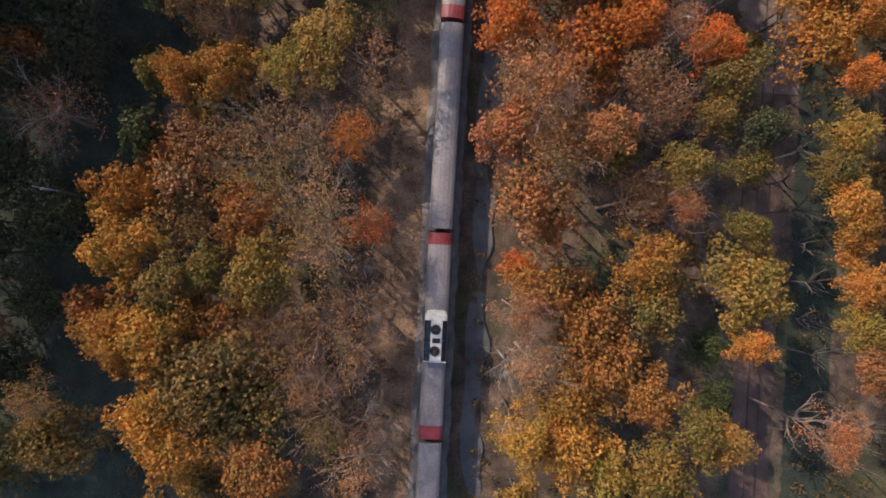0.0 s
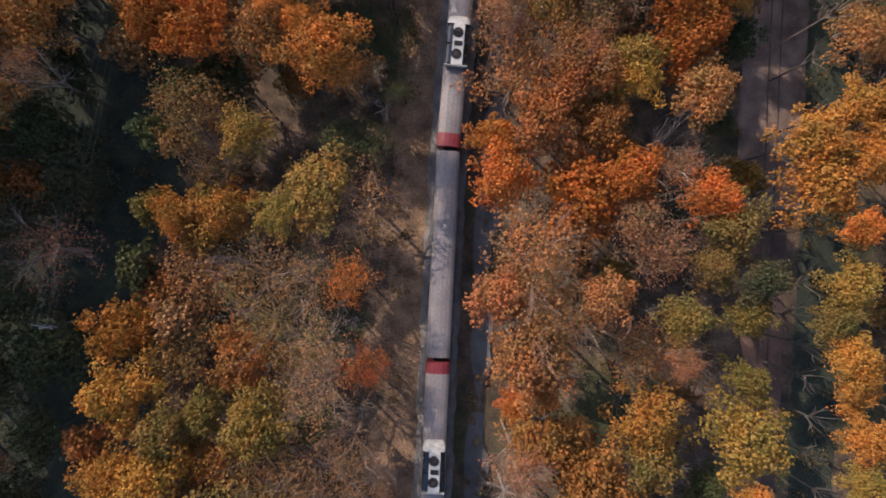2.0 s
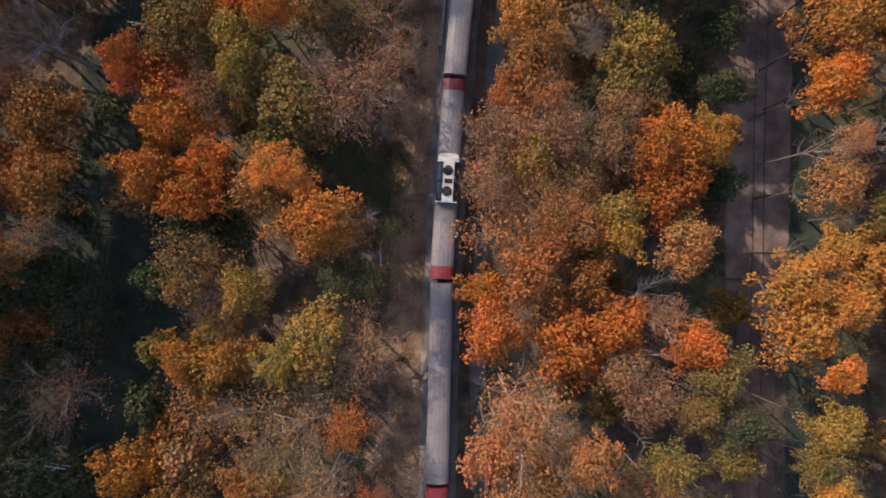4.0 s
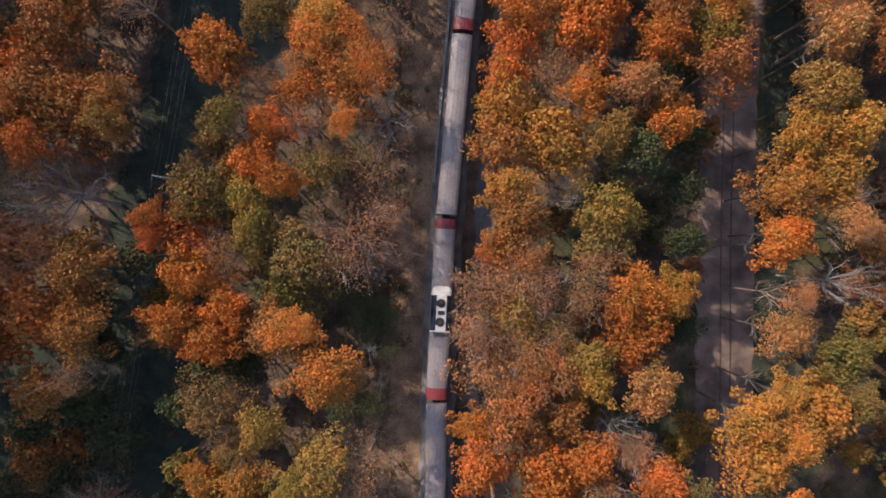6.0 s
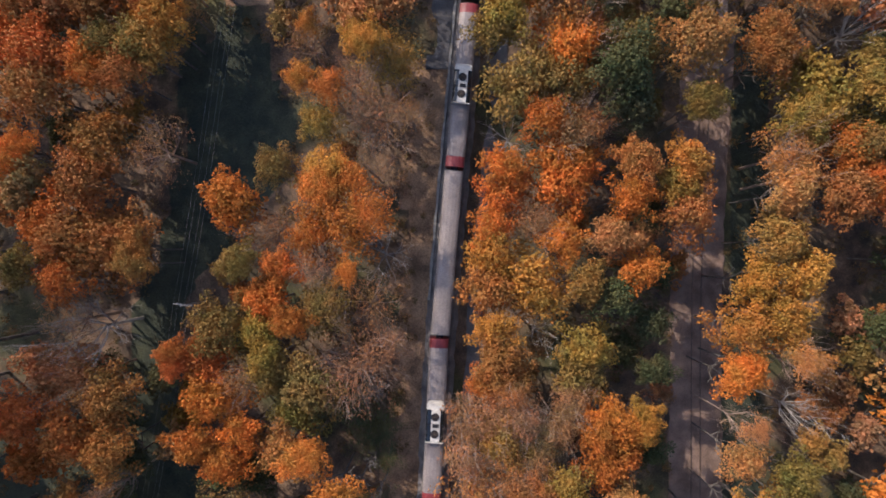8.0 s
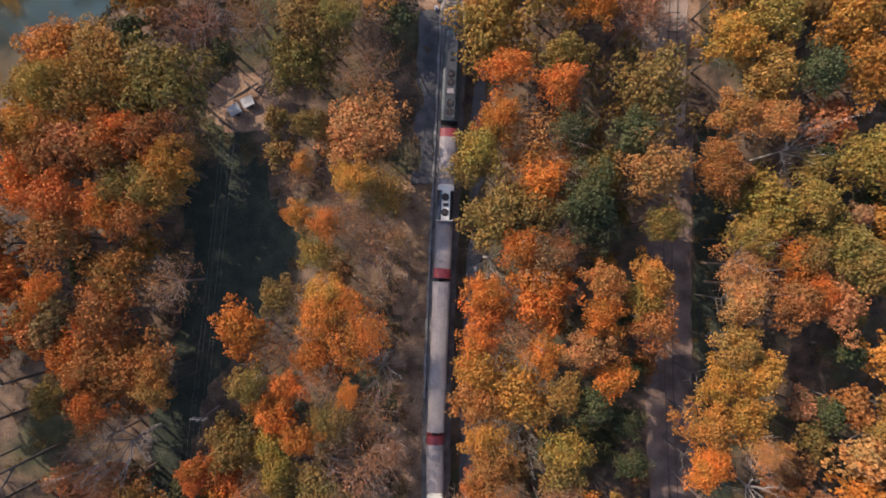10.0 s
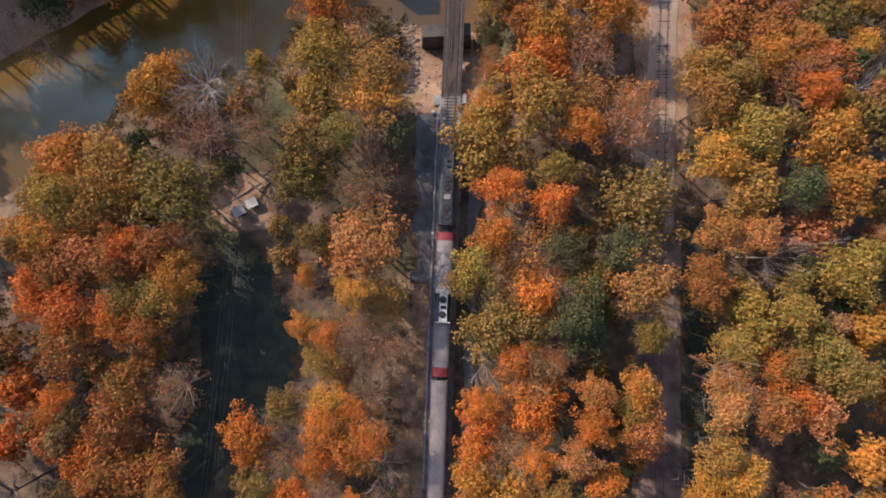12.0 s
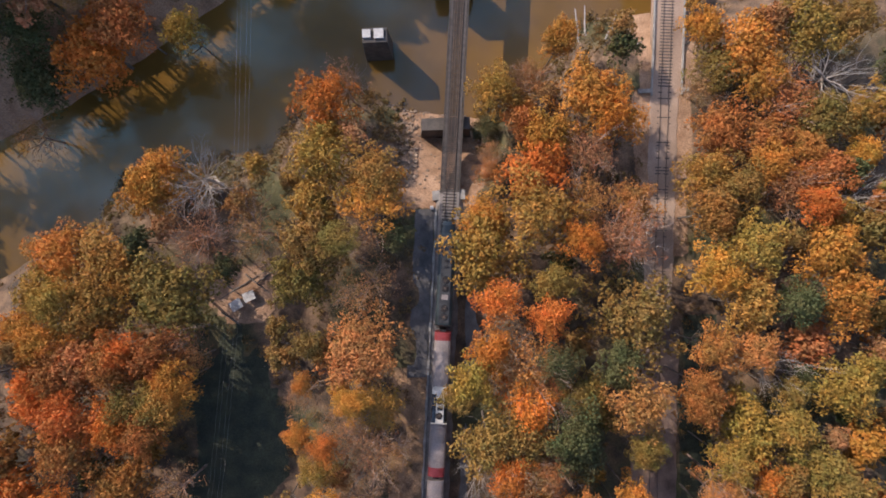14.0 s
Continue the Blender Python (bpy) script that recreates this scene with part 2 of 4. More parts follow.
# ---- ground, water, banks ----
def ground_sheet():
    xs = np.concatenate((np.array((-2600, -1200, -600, -300, -190)), np.arange(-130, 131, 1.6), np.array((190, 300, 600, 1200, 2600))))
    ys = np.concatenate((np.array((-2600, -1200, -600, -300, -150)), np.arange(-90, 251, 1.6), np.array((300, 420, 700, 1300, 2600))))
    gx, gy = np.meshgrid(xs, ys)
    gz = ground_z(gx, gy)
    n, m = len(xs), len(ys)
    verts = np.stack((gx, gy, gz), -1).reshape(-1, 3).tolist()
    faces = [(j * n + i, j * n + i + 1, (j + 1) * n + i + 1, (j + 1) * n + i) for j in range(m - 1) for i in range(n - 1)]
    ob = link_mesh("ground", verts, faces, ground_material(), smooth=True)
    cover = ob.data.color_attributes.new("cover", "FLOAT_COLOR", "POINT")
    values = np.zeros((len(verts), 4), np.float32)
    for k, (x, y, z) in enumerate(verts):
        if not (-130 < x < 130 and -90 < y < 250):
            continue
        bank = np.interp(x, [p[0] for p in BANK], [p[1] for p in BANK])
        wobble = 1.6 * math.sin(y * 0.45) + 0.9 * math.sin(y * 1.3)
        sand = bank - 1.2 < y < bank + 40 or (0.2 + wobble < x < 16.8 + wobble and 133.4 < y < 200) or (x + 31) ** 2 / 44 + (y - 118) ** 2 / 32 < 1 or (abs(x - branch_x(y)) < 5.5 and 122 < y < 200)
        # dry litter verge, its tone also lifted to stand in for sunlight
        verge = 1.5 < track_x(y) - x < 8.5 + 1.2 * math.sin(y * 0.4) and y < 102
        # green paints tree shade over the left wood floor and along the branch line
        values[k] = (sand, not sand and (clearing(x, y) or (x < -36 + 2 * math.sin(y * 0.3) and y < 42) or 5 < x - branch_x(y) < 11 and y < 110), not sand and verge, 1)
    cover.data.foreach_set("color", values.ravel())
    return tagged(ob, "uneven woodland ground of brown leaf litter and dull grass", "ground", kind="structure")


ground_sheet()
bm = bmesh.new()
bmesh.ops.create_grid(bm, x_segments=2, y_segments=2, size=1, matrix=Matrix.Translation((0, 190, -12)) @ Matrix.Diagonal((900, 75, 1, 1)))
tagged(part("water", bm, water_material(), None), "slow muddy brown river with faint ripples", "river", kind="structure")


# ---- railway lines ----
def ballast_bed(line, y0, y1, half, top, name, label, mat):
    rings = []
    for y in np.arange(y0, y1 + 1, 1.5):
        x, w = float(line(y)), 0.12 * math.sin(y * 1.7) + 0.1 * math.sin(y * 0.61)
        rings.append([(x - half - 1.3 + w, y, top - 1.4), (x - half + w, y, top - 0.02), (x, y, top), (x + half - w, y, top - 0.02), (x + half + 1.3 - w, y, top - 1.4)])
    v, f = loft(rings)
    return tagged(link_mesh(name, v, f, mat), label, "track bed", kind="structure")


def rail_line(line, y0, y1, offset, top, parent):
    rings = []
    prof = ((-0.07, -0.15), (0.07, -0.15), (0.02, -0.12), (0.02, -0.04), (0.036, -0.03), (0.036, 0), (-0.036, 0), (-0.036, -0.03), (-0.02, -0.04), (-0.02, -0.12))
    for y in np.arange(y0, y1 + 1, 3.0):
        x = float(line(y)) + offset
        rings.append([(x + a, y, top + b) for a, b in prof])
    v, f = loft(rings)
    return link_mesh("rail", v, f, STEEL, parent)


def sleeper_mesh(name, length, mat):
    b = box(bmesh.new(), -length / 2, length / 2, -0.12, 0.12, -0.16, 0.0, 0.012)
    me = bpy.data.meshes.new(name)
    b.to_mesh(me)
    b.free()
    me.materials.append(mat)
    return me


def track(line, y0, y1, counted_from, top, label, mat, length=2.6, step=0.6, deck_from=999):
    rng = random.Random(5)
    root = empty("railway_track", Matrix(), label, "railway track", kind="structure")
    for side in (-0.7525, 0.7525):
        rail_line(line, y0, y1, side, top, root)
    me = sleeper_mesh("sleeper", length, mat)
    rest, y = bmesh.new(), y0
    while y < y1:
        m = Matrix.Translation((float(line(y)) + rng.uniform(-0.05, 0.05), y, top - 0.15 - rng.uniform(0, 0.02))) @ Matrix.Rotation(-math.atan(slope_of(line, y)) + rng.uniform(-0.015, 0.015), 4, "Z")
        if y > deck_from:
            m = m @ Matrix.Diagonal((1.3, 1, 1, 1))
        if y >= counted_from:
            s = new("sleeper", me)
            s.parent, s.matrix_basis = root, m
        else:
            rest.from_mesh(me)
            rest.verts.ensure_lookup_table()
            bmesh.ops.transform(rest, matrix=m, verts=rest.verts[-len(me.vertices):])
        y += step if y < deck_from else 0.34
    tagged(part("sleepers_further_back", rest, mat, root), kind="stuff")
    return root


ballast_bed(track_x, -90, 137, 1.9, 0.0, "ballast", "grey crushed-stone bed under the main track", BALLAST)
ballast_bed(branch_x, -90, 24, 2.7, -1.16, "ballast", "overgrown bed of russet leaves under the branch track, darkened for tree shade", SHADEBED)
ballast_bed(branch_x, 24, 108, 4.3, -1.155, "ballast", "broad overgrown bed of russet leaves and gravel burying the branch sleepers", RUSSETBED)
ballast_bed(branch_x, 108, 155, 2.6, -1.172, "ballast", "pale crushed-stone bed with fallen leaves under the branch track", LITTERBED)
track(track_x, -90, 200, 60, 0.18, "main track of rusty rails on dark sleepers", SLEEPER, deck_from=136)
track(branch_x, -90, 215, 55, -1.02, "disused branch track on grey sleepers in pale gravel", GREYSLEEPER)


def along(name, line, y0, y1, a, b, z0, z1, mat, label, category, ragged=0.0):
    """A long low slab that follows a line of track between two offsets."""
    rings = []
    for y in np.arange(y0, y1 + 0.1, 1.0):
        x, w = float(line(y)), 0.1 * math.sin(y * 0.9)
        e = x + b + ragged * (math.sin(y * 0.37) + 0.6 * math.sin(y * 0.93 + 1))
        rings.append([(x + a + w, y, z0), (e, y, z0), (e, y, z1), (x + a + w, y, z1)])
    v, f = loft(rings)
    return tagged(link_mesh(name, v, f, mat), label, category, kind="structure")


SHOULDER = worn("cinder_gravel", (0.085, 0.08, 0.076), (0.19, 0.172, 0.16), 0.95, coarse=0.35, fine=6, bump=0.9)
ROADGRAVEL = worn("dark_road_gravel", (0.05, 0.048, 0.05), (0.15, 0.14, 0.135), 0.95, coarse=0.5, fine=6, bump=0.9)
along("service_road", track_x, 101, 133.5, -6.4, -2.75, -1.6, -0.58, ROADGRAVEL, "dark gravel service road beside the main track", "road")
along("gravel_shoulder", track_x, -90, 133.5, 1.95, 6.8, -1.9, -1.12, SHOULDER, "broad shoulder of grey cinder gravel beside the main track", "gravel", 0.55)
along("kerb", track_x, 62, 133.5, -2.62, -2.25, -1.2, 0.12, CONCRETE, "pale weathered concrete kerb along the main track", "kerb")


# ---- bridges and piers ----
def main_bridge():
    root = empty("railway_bridge", Matrix(), "narrow open-deck steel girder bridge crossing the river", "bridge", kind="structure")
    for offset, half, z0, z1, name in ((-1.0, 0.16, -1.9, -0.14, "girder"), (1.0, 0.16, -1.9, -0.14, "girder"), (-1.75, 0.14, -0.12, 0.12, "guard_beam"), (1.75, 0.14, -0.12, 0.12, "guard_beam"),
                                       (-0.35, 0.07, 0.03, 0.14, "guard_rail"), (0.35, 0.07, 0.03, 0.14, "guard_rail"), (-1.3, 0.2, 0.03, 0.08, "walk_board"), (1.3, 0.2, 0.03, 0.08, "walk_board")):
        rings = [[(float(track_x(y)) + offset + sx * half, y, z) for sx, z in ((-1, z0), (1, z0), (1, z1), (-1, z1))] for y in np.arange(136, 216, 4.0)]
        v, f = loft(rings)
        link_mesh(name, v, f, GIRDER if "girder" in name else SLEEPER if "beam" in name else GREYSLEEPER if "board" in name else STEEL, root)


main_bridge()


def block(name, x0, x1, y0, y1, z0, z1, mat, label, category, flare=0.4, parent=None):
    rings = []
    for k in range(6):
        t = k / 5
        e = flare * (1 - t)
        z = z0 + (z1 - z0) * t
        rings.append([(x0 - e, y0 - e, z), (x1 + e, y0 - e, z), (x1 + e, y1 + e, z), (x0 - e, y1 + e, z)])
    v, f = loft(rings)
    ob = link_mesh(name, v, f, mat, parent)
    return ob if parent else tagged(ob, label, category, kind="structure")


def pier(x0, x1, y0, y1, foot, top, mat, label, caps=()):
    root = empty("bridge_pier", Matrix(), label, "bridge pier", kind="structure")
    block("shaft", x0, x1, y0, y1, foot, top, mat, "", "", 0.5, root)
    for a, b, c, d in caps:
        part("cap_stone", box(bmesh.new(), a, b, c, d, top - 0.05, top + 0.55, 0.05), PALESTONE, root, "pale weathered cap stone")
    return root


pier(4.6, 14.0, 148.3, 150.6, -12, -1.95, DARKSTONE, "dark stone bridge pier on the sandy bank")
pier(-6.2, -1.4, 165.8, 168.6, -14, -2.2, DARKSTONE, "old lone dark stone pier standing in the river", ((-6.1, -4.5, 166.6, 168.2), (-3.9, -2.0, 166.4, 168.3)))
pier(8.6, 16.0, 178.0, 180.5, -14, -1.95, DARKSTONE, "dark stone bridge pier in the river")
block("abutment", 6.2, 12.4, 134.6, 136.4, -5, -0.2, CONCRETE, "pale concrete abutment at the bridge end", "abutment", 0.2)


def branch_bridge():
    root = empty("branch_bridge", Matrix(), "pale concrete deck bridge carrying the branch track over the river", "bridge", kind="structure")
    for a, b, z0, z1, name in ((-2.6, 3.3, -3.0, -1.2, "deck"), (-2.75, -2.45, -1.2, -0.75, "kerb"), (3.0, 3.3, -1.2, -0.75, "kerb")):
        rings = [[(float(branch_x(y)) + x, y, z) for x, z in ((a, z0), (b, z0), (b, z1), (a, z1))] for y in np.arange(153, 216, 4.0)]
        v, f = loft(rings)
        link_mesh(name, v, f, LITTERBED if name == "deck" else CONCRETE, root)
    for a, b in ((-5.2, -2.7), (3.2, 4.8)):
        x = float(branch_x(154))
        part("wing_wall", box(bmesh.new(), x + a, x + b, 153.6, 154.4, -6, -0.9, 0.04), CONCRETE, root)


branch_bridge()


# ---- trees ----
def crown_mesh(seed, boughs, leaves, size, spread=0.62, flat=0.75):
    """A crown about 1 wide to each side and 1 high: leaf clumps on the skins of knobbly boughs that reach out unevenly."""
    rng = np.random.default_rng(seed)
    centres, radii = [(0, 0, flat * 0.8), (0.2, -0.16, flat * 0.66), (-0.18, 0.2, flat * 0.64), (-0.16, -0.2, flat * 0.66), (0.18, 0.2, flat * 0.62)], [0.34, 0.31, 0.32, 0.3, 0.3]
    for k in range(boughs):
        a = 2 * math.pi * (k + rng.uniform(-0.35, 0.35)) / boughs
        far, rise = spread * rng.uniform(0.72, 1.3), rng.uniform(0.25, 0.75) * flat
        for step in (0.42, 0.7, 1.0):
            w = a + rng.uniform(-0.35, 0.35)
            d = far * step
            centres.append((d * math.cos(w), d * math.sin(w), max(0.1, flat * 0.8 * (1 - step) + rise * step + rng.uniform(-0.08, 0.08))))
            radii.append(rng.uniform(0.19, 0.28) * (1.25 - 0.4 * step))
    lobes = len(centres)
    centres, radii = np.array(centres), np.array(radii)
    # twig tufts sit on the skins of the boughs; half of the leaves gather round the tufts, the rest fill the skin
    tufts = max(90, leaves // 9)
    anchors = tufts + leaves // 2
    home = rng.choice(lobes, anchors, p=radii ** 2 / np.sum(radii ** 2))
    out = rng.normal(size=(anchors, 3))
    out[:, 2] = np.where(rng.random(anchors) < 0.86, np.abs(out[:, 2]), out[:, 2])
    out /= np.linalg.norm(out, axis=1, keepdims=True)
    bulge = 1 + 0.2 * np.sin(out[:, 0] * 7 + home * 1.7) * np.sin(out[:, 1] * 7 + home * 2.3)
    reach = radii[home] * bulge * rng.beta(6, 1.3, anchors)
    reach[:tufts] *= np.where(rng.random(tufts) < 0.12, 1.32, 1.12)
    spot = centres[home] + out * reach[:, None] * np.array((1, 1, 0.85))
    pick = np.concatenate((rng.integers(0, tufts, leaves - leaves // 2), np.arange(tufts, anchors)))
    d = rng.normal(size=(leaves, 3))
    d /= np.linalg.norm(d, axis=1, keepdims=True)
    d = d * 0.7 + out[pick] * 0.7
    wide = rng.uniform(0.02, 0.05, anchors)[pick] * rng.beta(3, 1.2, leaves) * (pick < tufts)
    p = spot[pick] + d * wide[:, None]
    normal = d + rng.normal(scale=0.34, size=(leaves, 3)) + np.array((0, 0, 0.25))
    normal /= np.linalg.norm(normal, axis=1, keepdims=True)
    side = np.cross(normal, rng.normal(size=(leaves, 3)))
    side /= np.linalg.norm(side, axis=1, keepdims=True)
    other = np.cross(normal, side)
    s = size * rng.uniform(0.55, 1.35, leaves)[:, None]
    tris = np.stack((p - side * s, p + side * s * 0.6 - other * s * 0.75, p + side * s * 0.5 + other * s * 0.8), 1).reshape(-1, 3)
    me = bpy.data.meshes.new("crown")
    me.from_pydata(tris.tolist(), [], [(3 * k, 3 * k + 1, 3 * k + 2) for k in range(leaves)])
    me.materials.append(LEAF)
    return me


def stick(verts, faces, a, b, r0, r1, sides):
    d = (b - a).normalized()
    u = d.orthogonal().normalized()
    w = d.cross(u)
    base = len(verts)
    for q, r in ((a, r0), (b, r1)):
        for k in range(sides):
            t = 2 * math.pi * k / sides
            verts.append(tuple(q + (u * math.cos(t) + w * math.sin(t)) * r))
    for k in range(sides):
        faces.append((base + k, base + (k + 1) % sides, base + sides + (k + 1) % sides, base + sides + k))


def limb_mesh(seed, fan, levels, mat, name):
    """Trunk and forking limbs of a tree 1 high whose limbs reach about 1 to each side (height and width are scaled apart)."""
    rng = random.Random(seed)
    verts, faces = [], []
    top = Vector((rng.uniform(-0.05, 0.05), rng.uniform(-0.05, 0.05), 0.55))
    stick(verts, faces, Vector((0, 0, -0.08)), top * 0.5, 0.052, 0.04, 7)
    stick(verts, faces, top * 0.5, top, 0.04, 0.03, 7)

    def fork(at, way, length, radius, level):
        mid = at + way * length * 0.5 + Vector((rng.uniform(-1, 1), rng.uniform(-1, 1), rng.uniform(-0.4, 0.7))) * length * 0.09
        end = mid + (way + Vector((rng.uniform(-1, 1), rng.uniform(-1, 1), rng.uniform(-0.2, 0.6))) * 0.22).normalized() * length * 0.5
        sides = 5 if level == 0 else 3
        if level == levels and level > 1:
            stick(verts, faces, at, end, radius, radius * 0.4, 3)
            return
        stick(verts, faces, at, mid, radius, radius * 0.75, sides)
        stick(verts, faces, mid, end, radius * 0.75, radius * 0.4, sides)
        if level >= levels:
            return
        for k in range(fan[level + 1]):
            start = at.lerp(mid, 1.0).lerp(end, rng.uniform(-0.6, 1.0)) if k else end
            turn = Vector((rng.gauss(0, 1), rng.gauss(0, 1), rng.gauss(0.15, 0.55)))
            fork(start, (way + turn * 0.55).normalized(), length * rng.uniform(0.5, 0.75), radius * 0.42, level + 1)

    for k in range(fan[0]):
        a = 2 * math.pi * k / fan[0] + rng.uniform(-0.4, 0.4)
        lift = rng.uniform(0.1, 0.55)
        at = top * rng.uniform(0.75, 1.0)
        fork(at, Vector((math.cos(a), math.sin(a), lift)).normalized(), rng.uniform(0.45, 0.6), 0.0145, 0)
    me = bpy.data.meshes.new(name)
    me.from_pydata(verts, [], faces)
    me.materials.append(mat)
    return me


FULL = [crown_mesh(10 + k, 7 + k % 4, 8000, 0.027, 0.64 + 0.04 * (k % 3), 0.7 + 0.06 * (k % 3)) for k in range(12)]
LOOSE = [crown_mesh(40 + k, 8 + k, 5200, 0.0195, 0.74, 0.7) for k in range(5)]
PLAIN = [crown_mesh(60 + k, 7, 2000, 0.056, 0.64, 0.75) for k in range(4)]
SPARSE = [crown_mesh(50 + k, 8 + k, 3000, 0.0155, 0.78, 0.7) for k in range(4)]
BOUGHS = [limb_mesh(70 + k, (7, 3, 2), 1, BARK, "trunk") for k in range(5)]
TWIGGY = [limb_mesh(80 + k, (8, 4, 4, 3), 3, TWIG, "trunk") for k in range(4)]
BLEACHED = [limb_mesh(90 + k, (9, 4, 4, 4), 3, PALETWIG, "trunk") for k in range(3)]

def slender_mesh(seed):
    """A leafless young tree 1 high: a straight thin trunk and short rising twigs."""
    rng = random.Random(seed)
    verts, faces = [], []
    at = Vector((0, 0, -0.04))
    for k in range(6):
        to = Vector((rng.uniform(-0.02, 0.02), rng.uniform(-0.02, 0.02), (k + 1) / 6))
        stick(verts, faces, at, to, 0.013 * (1 - k * 0.13), 0.013 * (0.87 - k * 0.13), 6)
        if k > 1:
            for _ in range(5):
                a, start = rng.uniform(0, 6.28), at.lerp(to, rng.random())
                end = start + Vector((math.cos(a), math.sin(a), rng.uniform(0.5, 1.2))) * rng.uniform(0.06, 0.14)
                stick(verts, faces, start, end, 0.0045, 0.002, 3)
                for _ in range(3):
                    b = start.lerp(end, rng.uniform(0.4, 1.0))
                    stick(verts, faces, b, b + Vector((rng.uniform(-1, 1), rng.uniform(-1, 1), rng.uniform(0.2, 1))) * 0.05, 0.002, 0.001, 3)
        at = to
    me = bpy.data.meshes.new("trunk")
    me.from_pydata(verts, [], faces)
    me.materials.append(BARK)
    return me


SLENDER = [slender_mesh(120 + k) for k in range(3)]

HUES = {
    "O": ((0.53, 0.165, 0.022), "maple", "bright orange autumn maple tree with a dense lobed crown"),
    "R": ((0.51, 0.145, 0.025), "maple", "small flame-red autumn maple tree with a rounded crown"),
    "A": ((0.485, 0.217, 0.032), "oak", "amber-gold autumn oak tree with a broad crown"),
    "B": ((0.37, 0.150, 0.038), "oak", "rusty brown autumn oak tree in fading leaf"),
    "P": ((0.45, 0.190, 0.062), "beech", "pale salmon-brown beech tree with drying leaves"),
    "U": ((0.315, 0.170, 0.060), "hickory", "dull umber hickory tree with thinning leaves"),
    "T": ((0.355, 0.190, 0.040), "oak", "olive-gold oak tree turning in autumn"),
    "Y": ((0.345, 0.207, 0.040), "poplar", "yellow-green poplar tree only beginning to turn"),
    "G": ((0.240, 0.156, 0.040), "oak", "olive-green oak tree still in full leaf"),
    # dark green leaves, deepened further to paint the shade on low crowns
    "D": ((0.098, 0.098, 0.042), "cedar", "dark green tree with shade put into its leaf colour"),
    "K": ((0.390, 0.190, 0.088), "ash", "half-bare grey-brown ash tree with fine twigs"),
    "W": ((0.300, 0.180, 0.100), "sycamore", "leafless tree with pale grey spreading branches"),
}
forest_rng = random.Random(21)
standing = []


def plant(kind, x, y, reach, lift, crowns=None):
    """One tree: its foot on the ground at (x, y), its crown reach metres to each side, its upper leaves about lift metres up."""
    rng = forest_rng
    standing.append((x, y, reach))
    reach *= 1.2
    hue, sort, label = HUES[kind]
    foot = float(ground_z(np.float64(x), np.float64(y)))
    height = max(4.0, (lift - foot) * rng.uniform(1.02, 1.14))
    root = empty(sort + "_tree", pose(x, y, foot, 0, 0, rng.uniform(0, 360)), label, "tree", "woodland trees")
    airy = kind == "P" and rng.random() < 0.45
    thin = kind == "K" or airy or (kind == "U" and -26 < x < 0)
    bare = thin or kind == "W"
    limbs = new("trunk", rng.choice(BLEACHED if kind == "W" else TWIGGY if thin and not crowns else BOUGHS))
    limbs.parent = root
    limbs.scale = (reach * (0.95 if bare else 0.74), reach * (0.95 if bare else 0.74), height * (1.0 if bare else 0.84))
    if kind != "W":
        loose = kind == "U" or airy
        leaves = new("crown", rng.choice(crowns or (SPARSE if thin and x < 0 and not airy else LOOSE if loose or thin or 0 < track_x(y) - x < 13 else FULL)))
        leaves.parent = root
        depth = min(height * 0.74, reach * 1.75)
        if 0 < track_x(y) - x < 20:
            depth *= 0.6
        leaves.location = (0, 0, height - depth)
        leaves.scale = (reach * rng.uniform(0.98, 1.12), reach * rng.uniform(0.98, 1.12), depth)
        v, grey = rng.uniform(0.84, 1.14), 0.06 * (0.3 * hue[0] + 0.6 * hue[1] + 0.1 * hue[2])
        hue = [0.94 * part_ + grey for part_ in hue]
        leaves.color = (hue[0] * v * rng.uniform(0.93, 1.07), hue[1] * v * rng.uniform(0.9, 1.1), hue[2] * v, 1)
    return root


plant("K", -47.0, 14.5, 4.9, 12)
plant("D", -47.8, 1.9, 5.2, 8)
plant("D", -48.6, -9.0, 3.7, 8)
plant("G", -43.1, -24.7, 5.2, 13)
plant("U", -43.5, -19.0, 3.0, 16)
plant("A", -31.2, 19.4, 3.3, 10)
plant("A", -24.4, 19.9, 3.8, 13)
plant("T", -13.8, 22.6, 5.1, 14.4)
plant("K", -8.3, 22.1, 5.0, 13)
plant("Y", -17.5, 20.0, 3.0, 13.9)
plant("R", -9.6, 12.6, 3.3, 14)
plant("U", -29.5, 12.0, 6.6, 10)
plant("K", -19.9, 12.7, 6.0, 15.1)
plant("K", -14.6, 12.0, 4.8, 14.1)
plant("A", -37.4, 4.9, 4.7, 10)
plant("A", -35.4, -1.6, 4.7, 16)
plant("U", -31.0, 1.3, 5.8, 10)
plant("B", -21.7, 2.8, 4.1, 13.8)
plant("U", -18.4, 7.2, 4.7, 15.1)
plant("K", -12.4, 4.9, 3.9, 17.2)
plant("R", -7.4, 2.3, 3.1, 12)
plant("K", -12.2, 0.2, 4.6, 16.7)
plant("T", -18.9, -3.8, 4.6, 16.6)
plant("G", -26.1, -3.7, 3.4, 13)
plant("G", -30.4, -6.2, 4.0, 16)
plant("A", -35.5, -11.4, 4.0, 16)
plant("A", -30.7, -11.1, 4.7, 16)
plant("B", -25.8, -9.4, 4.2, 13)
plant("U", -19.0, -9.6, 4.1, 14.4)
plant("U", -13.1, -9.1, 4.7, 15.6)
plant("K", -8.7, -6.7, 4.2, 13)
plant("K", -9.1, -12.3, 3.9, 14.6)
plant("K", -4.7, -11.0, 1.8, 13)
plant("U", -15.8, -13.9, 4.1, 13.9)
plant("G", -25.0, -16.0, 6.5, 17)
plant("A", -30.8, -20.9, 4.7, 16)
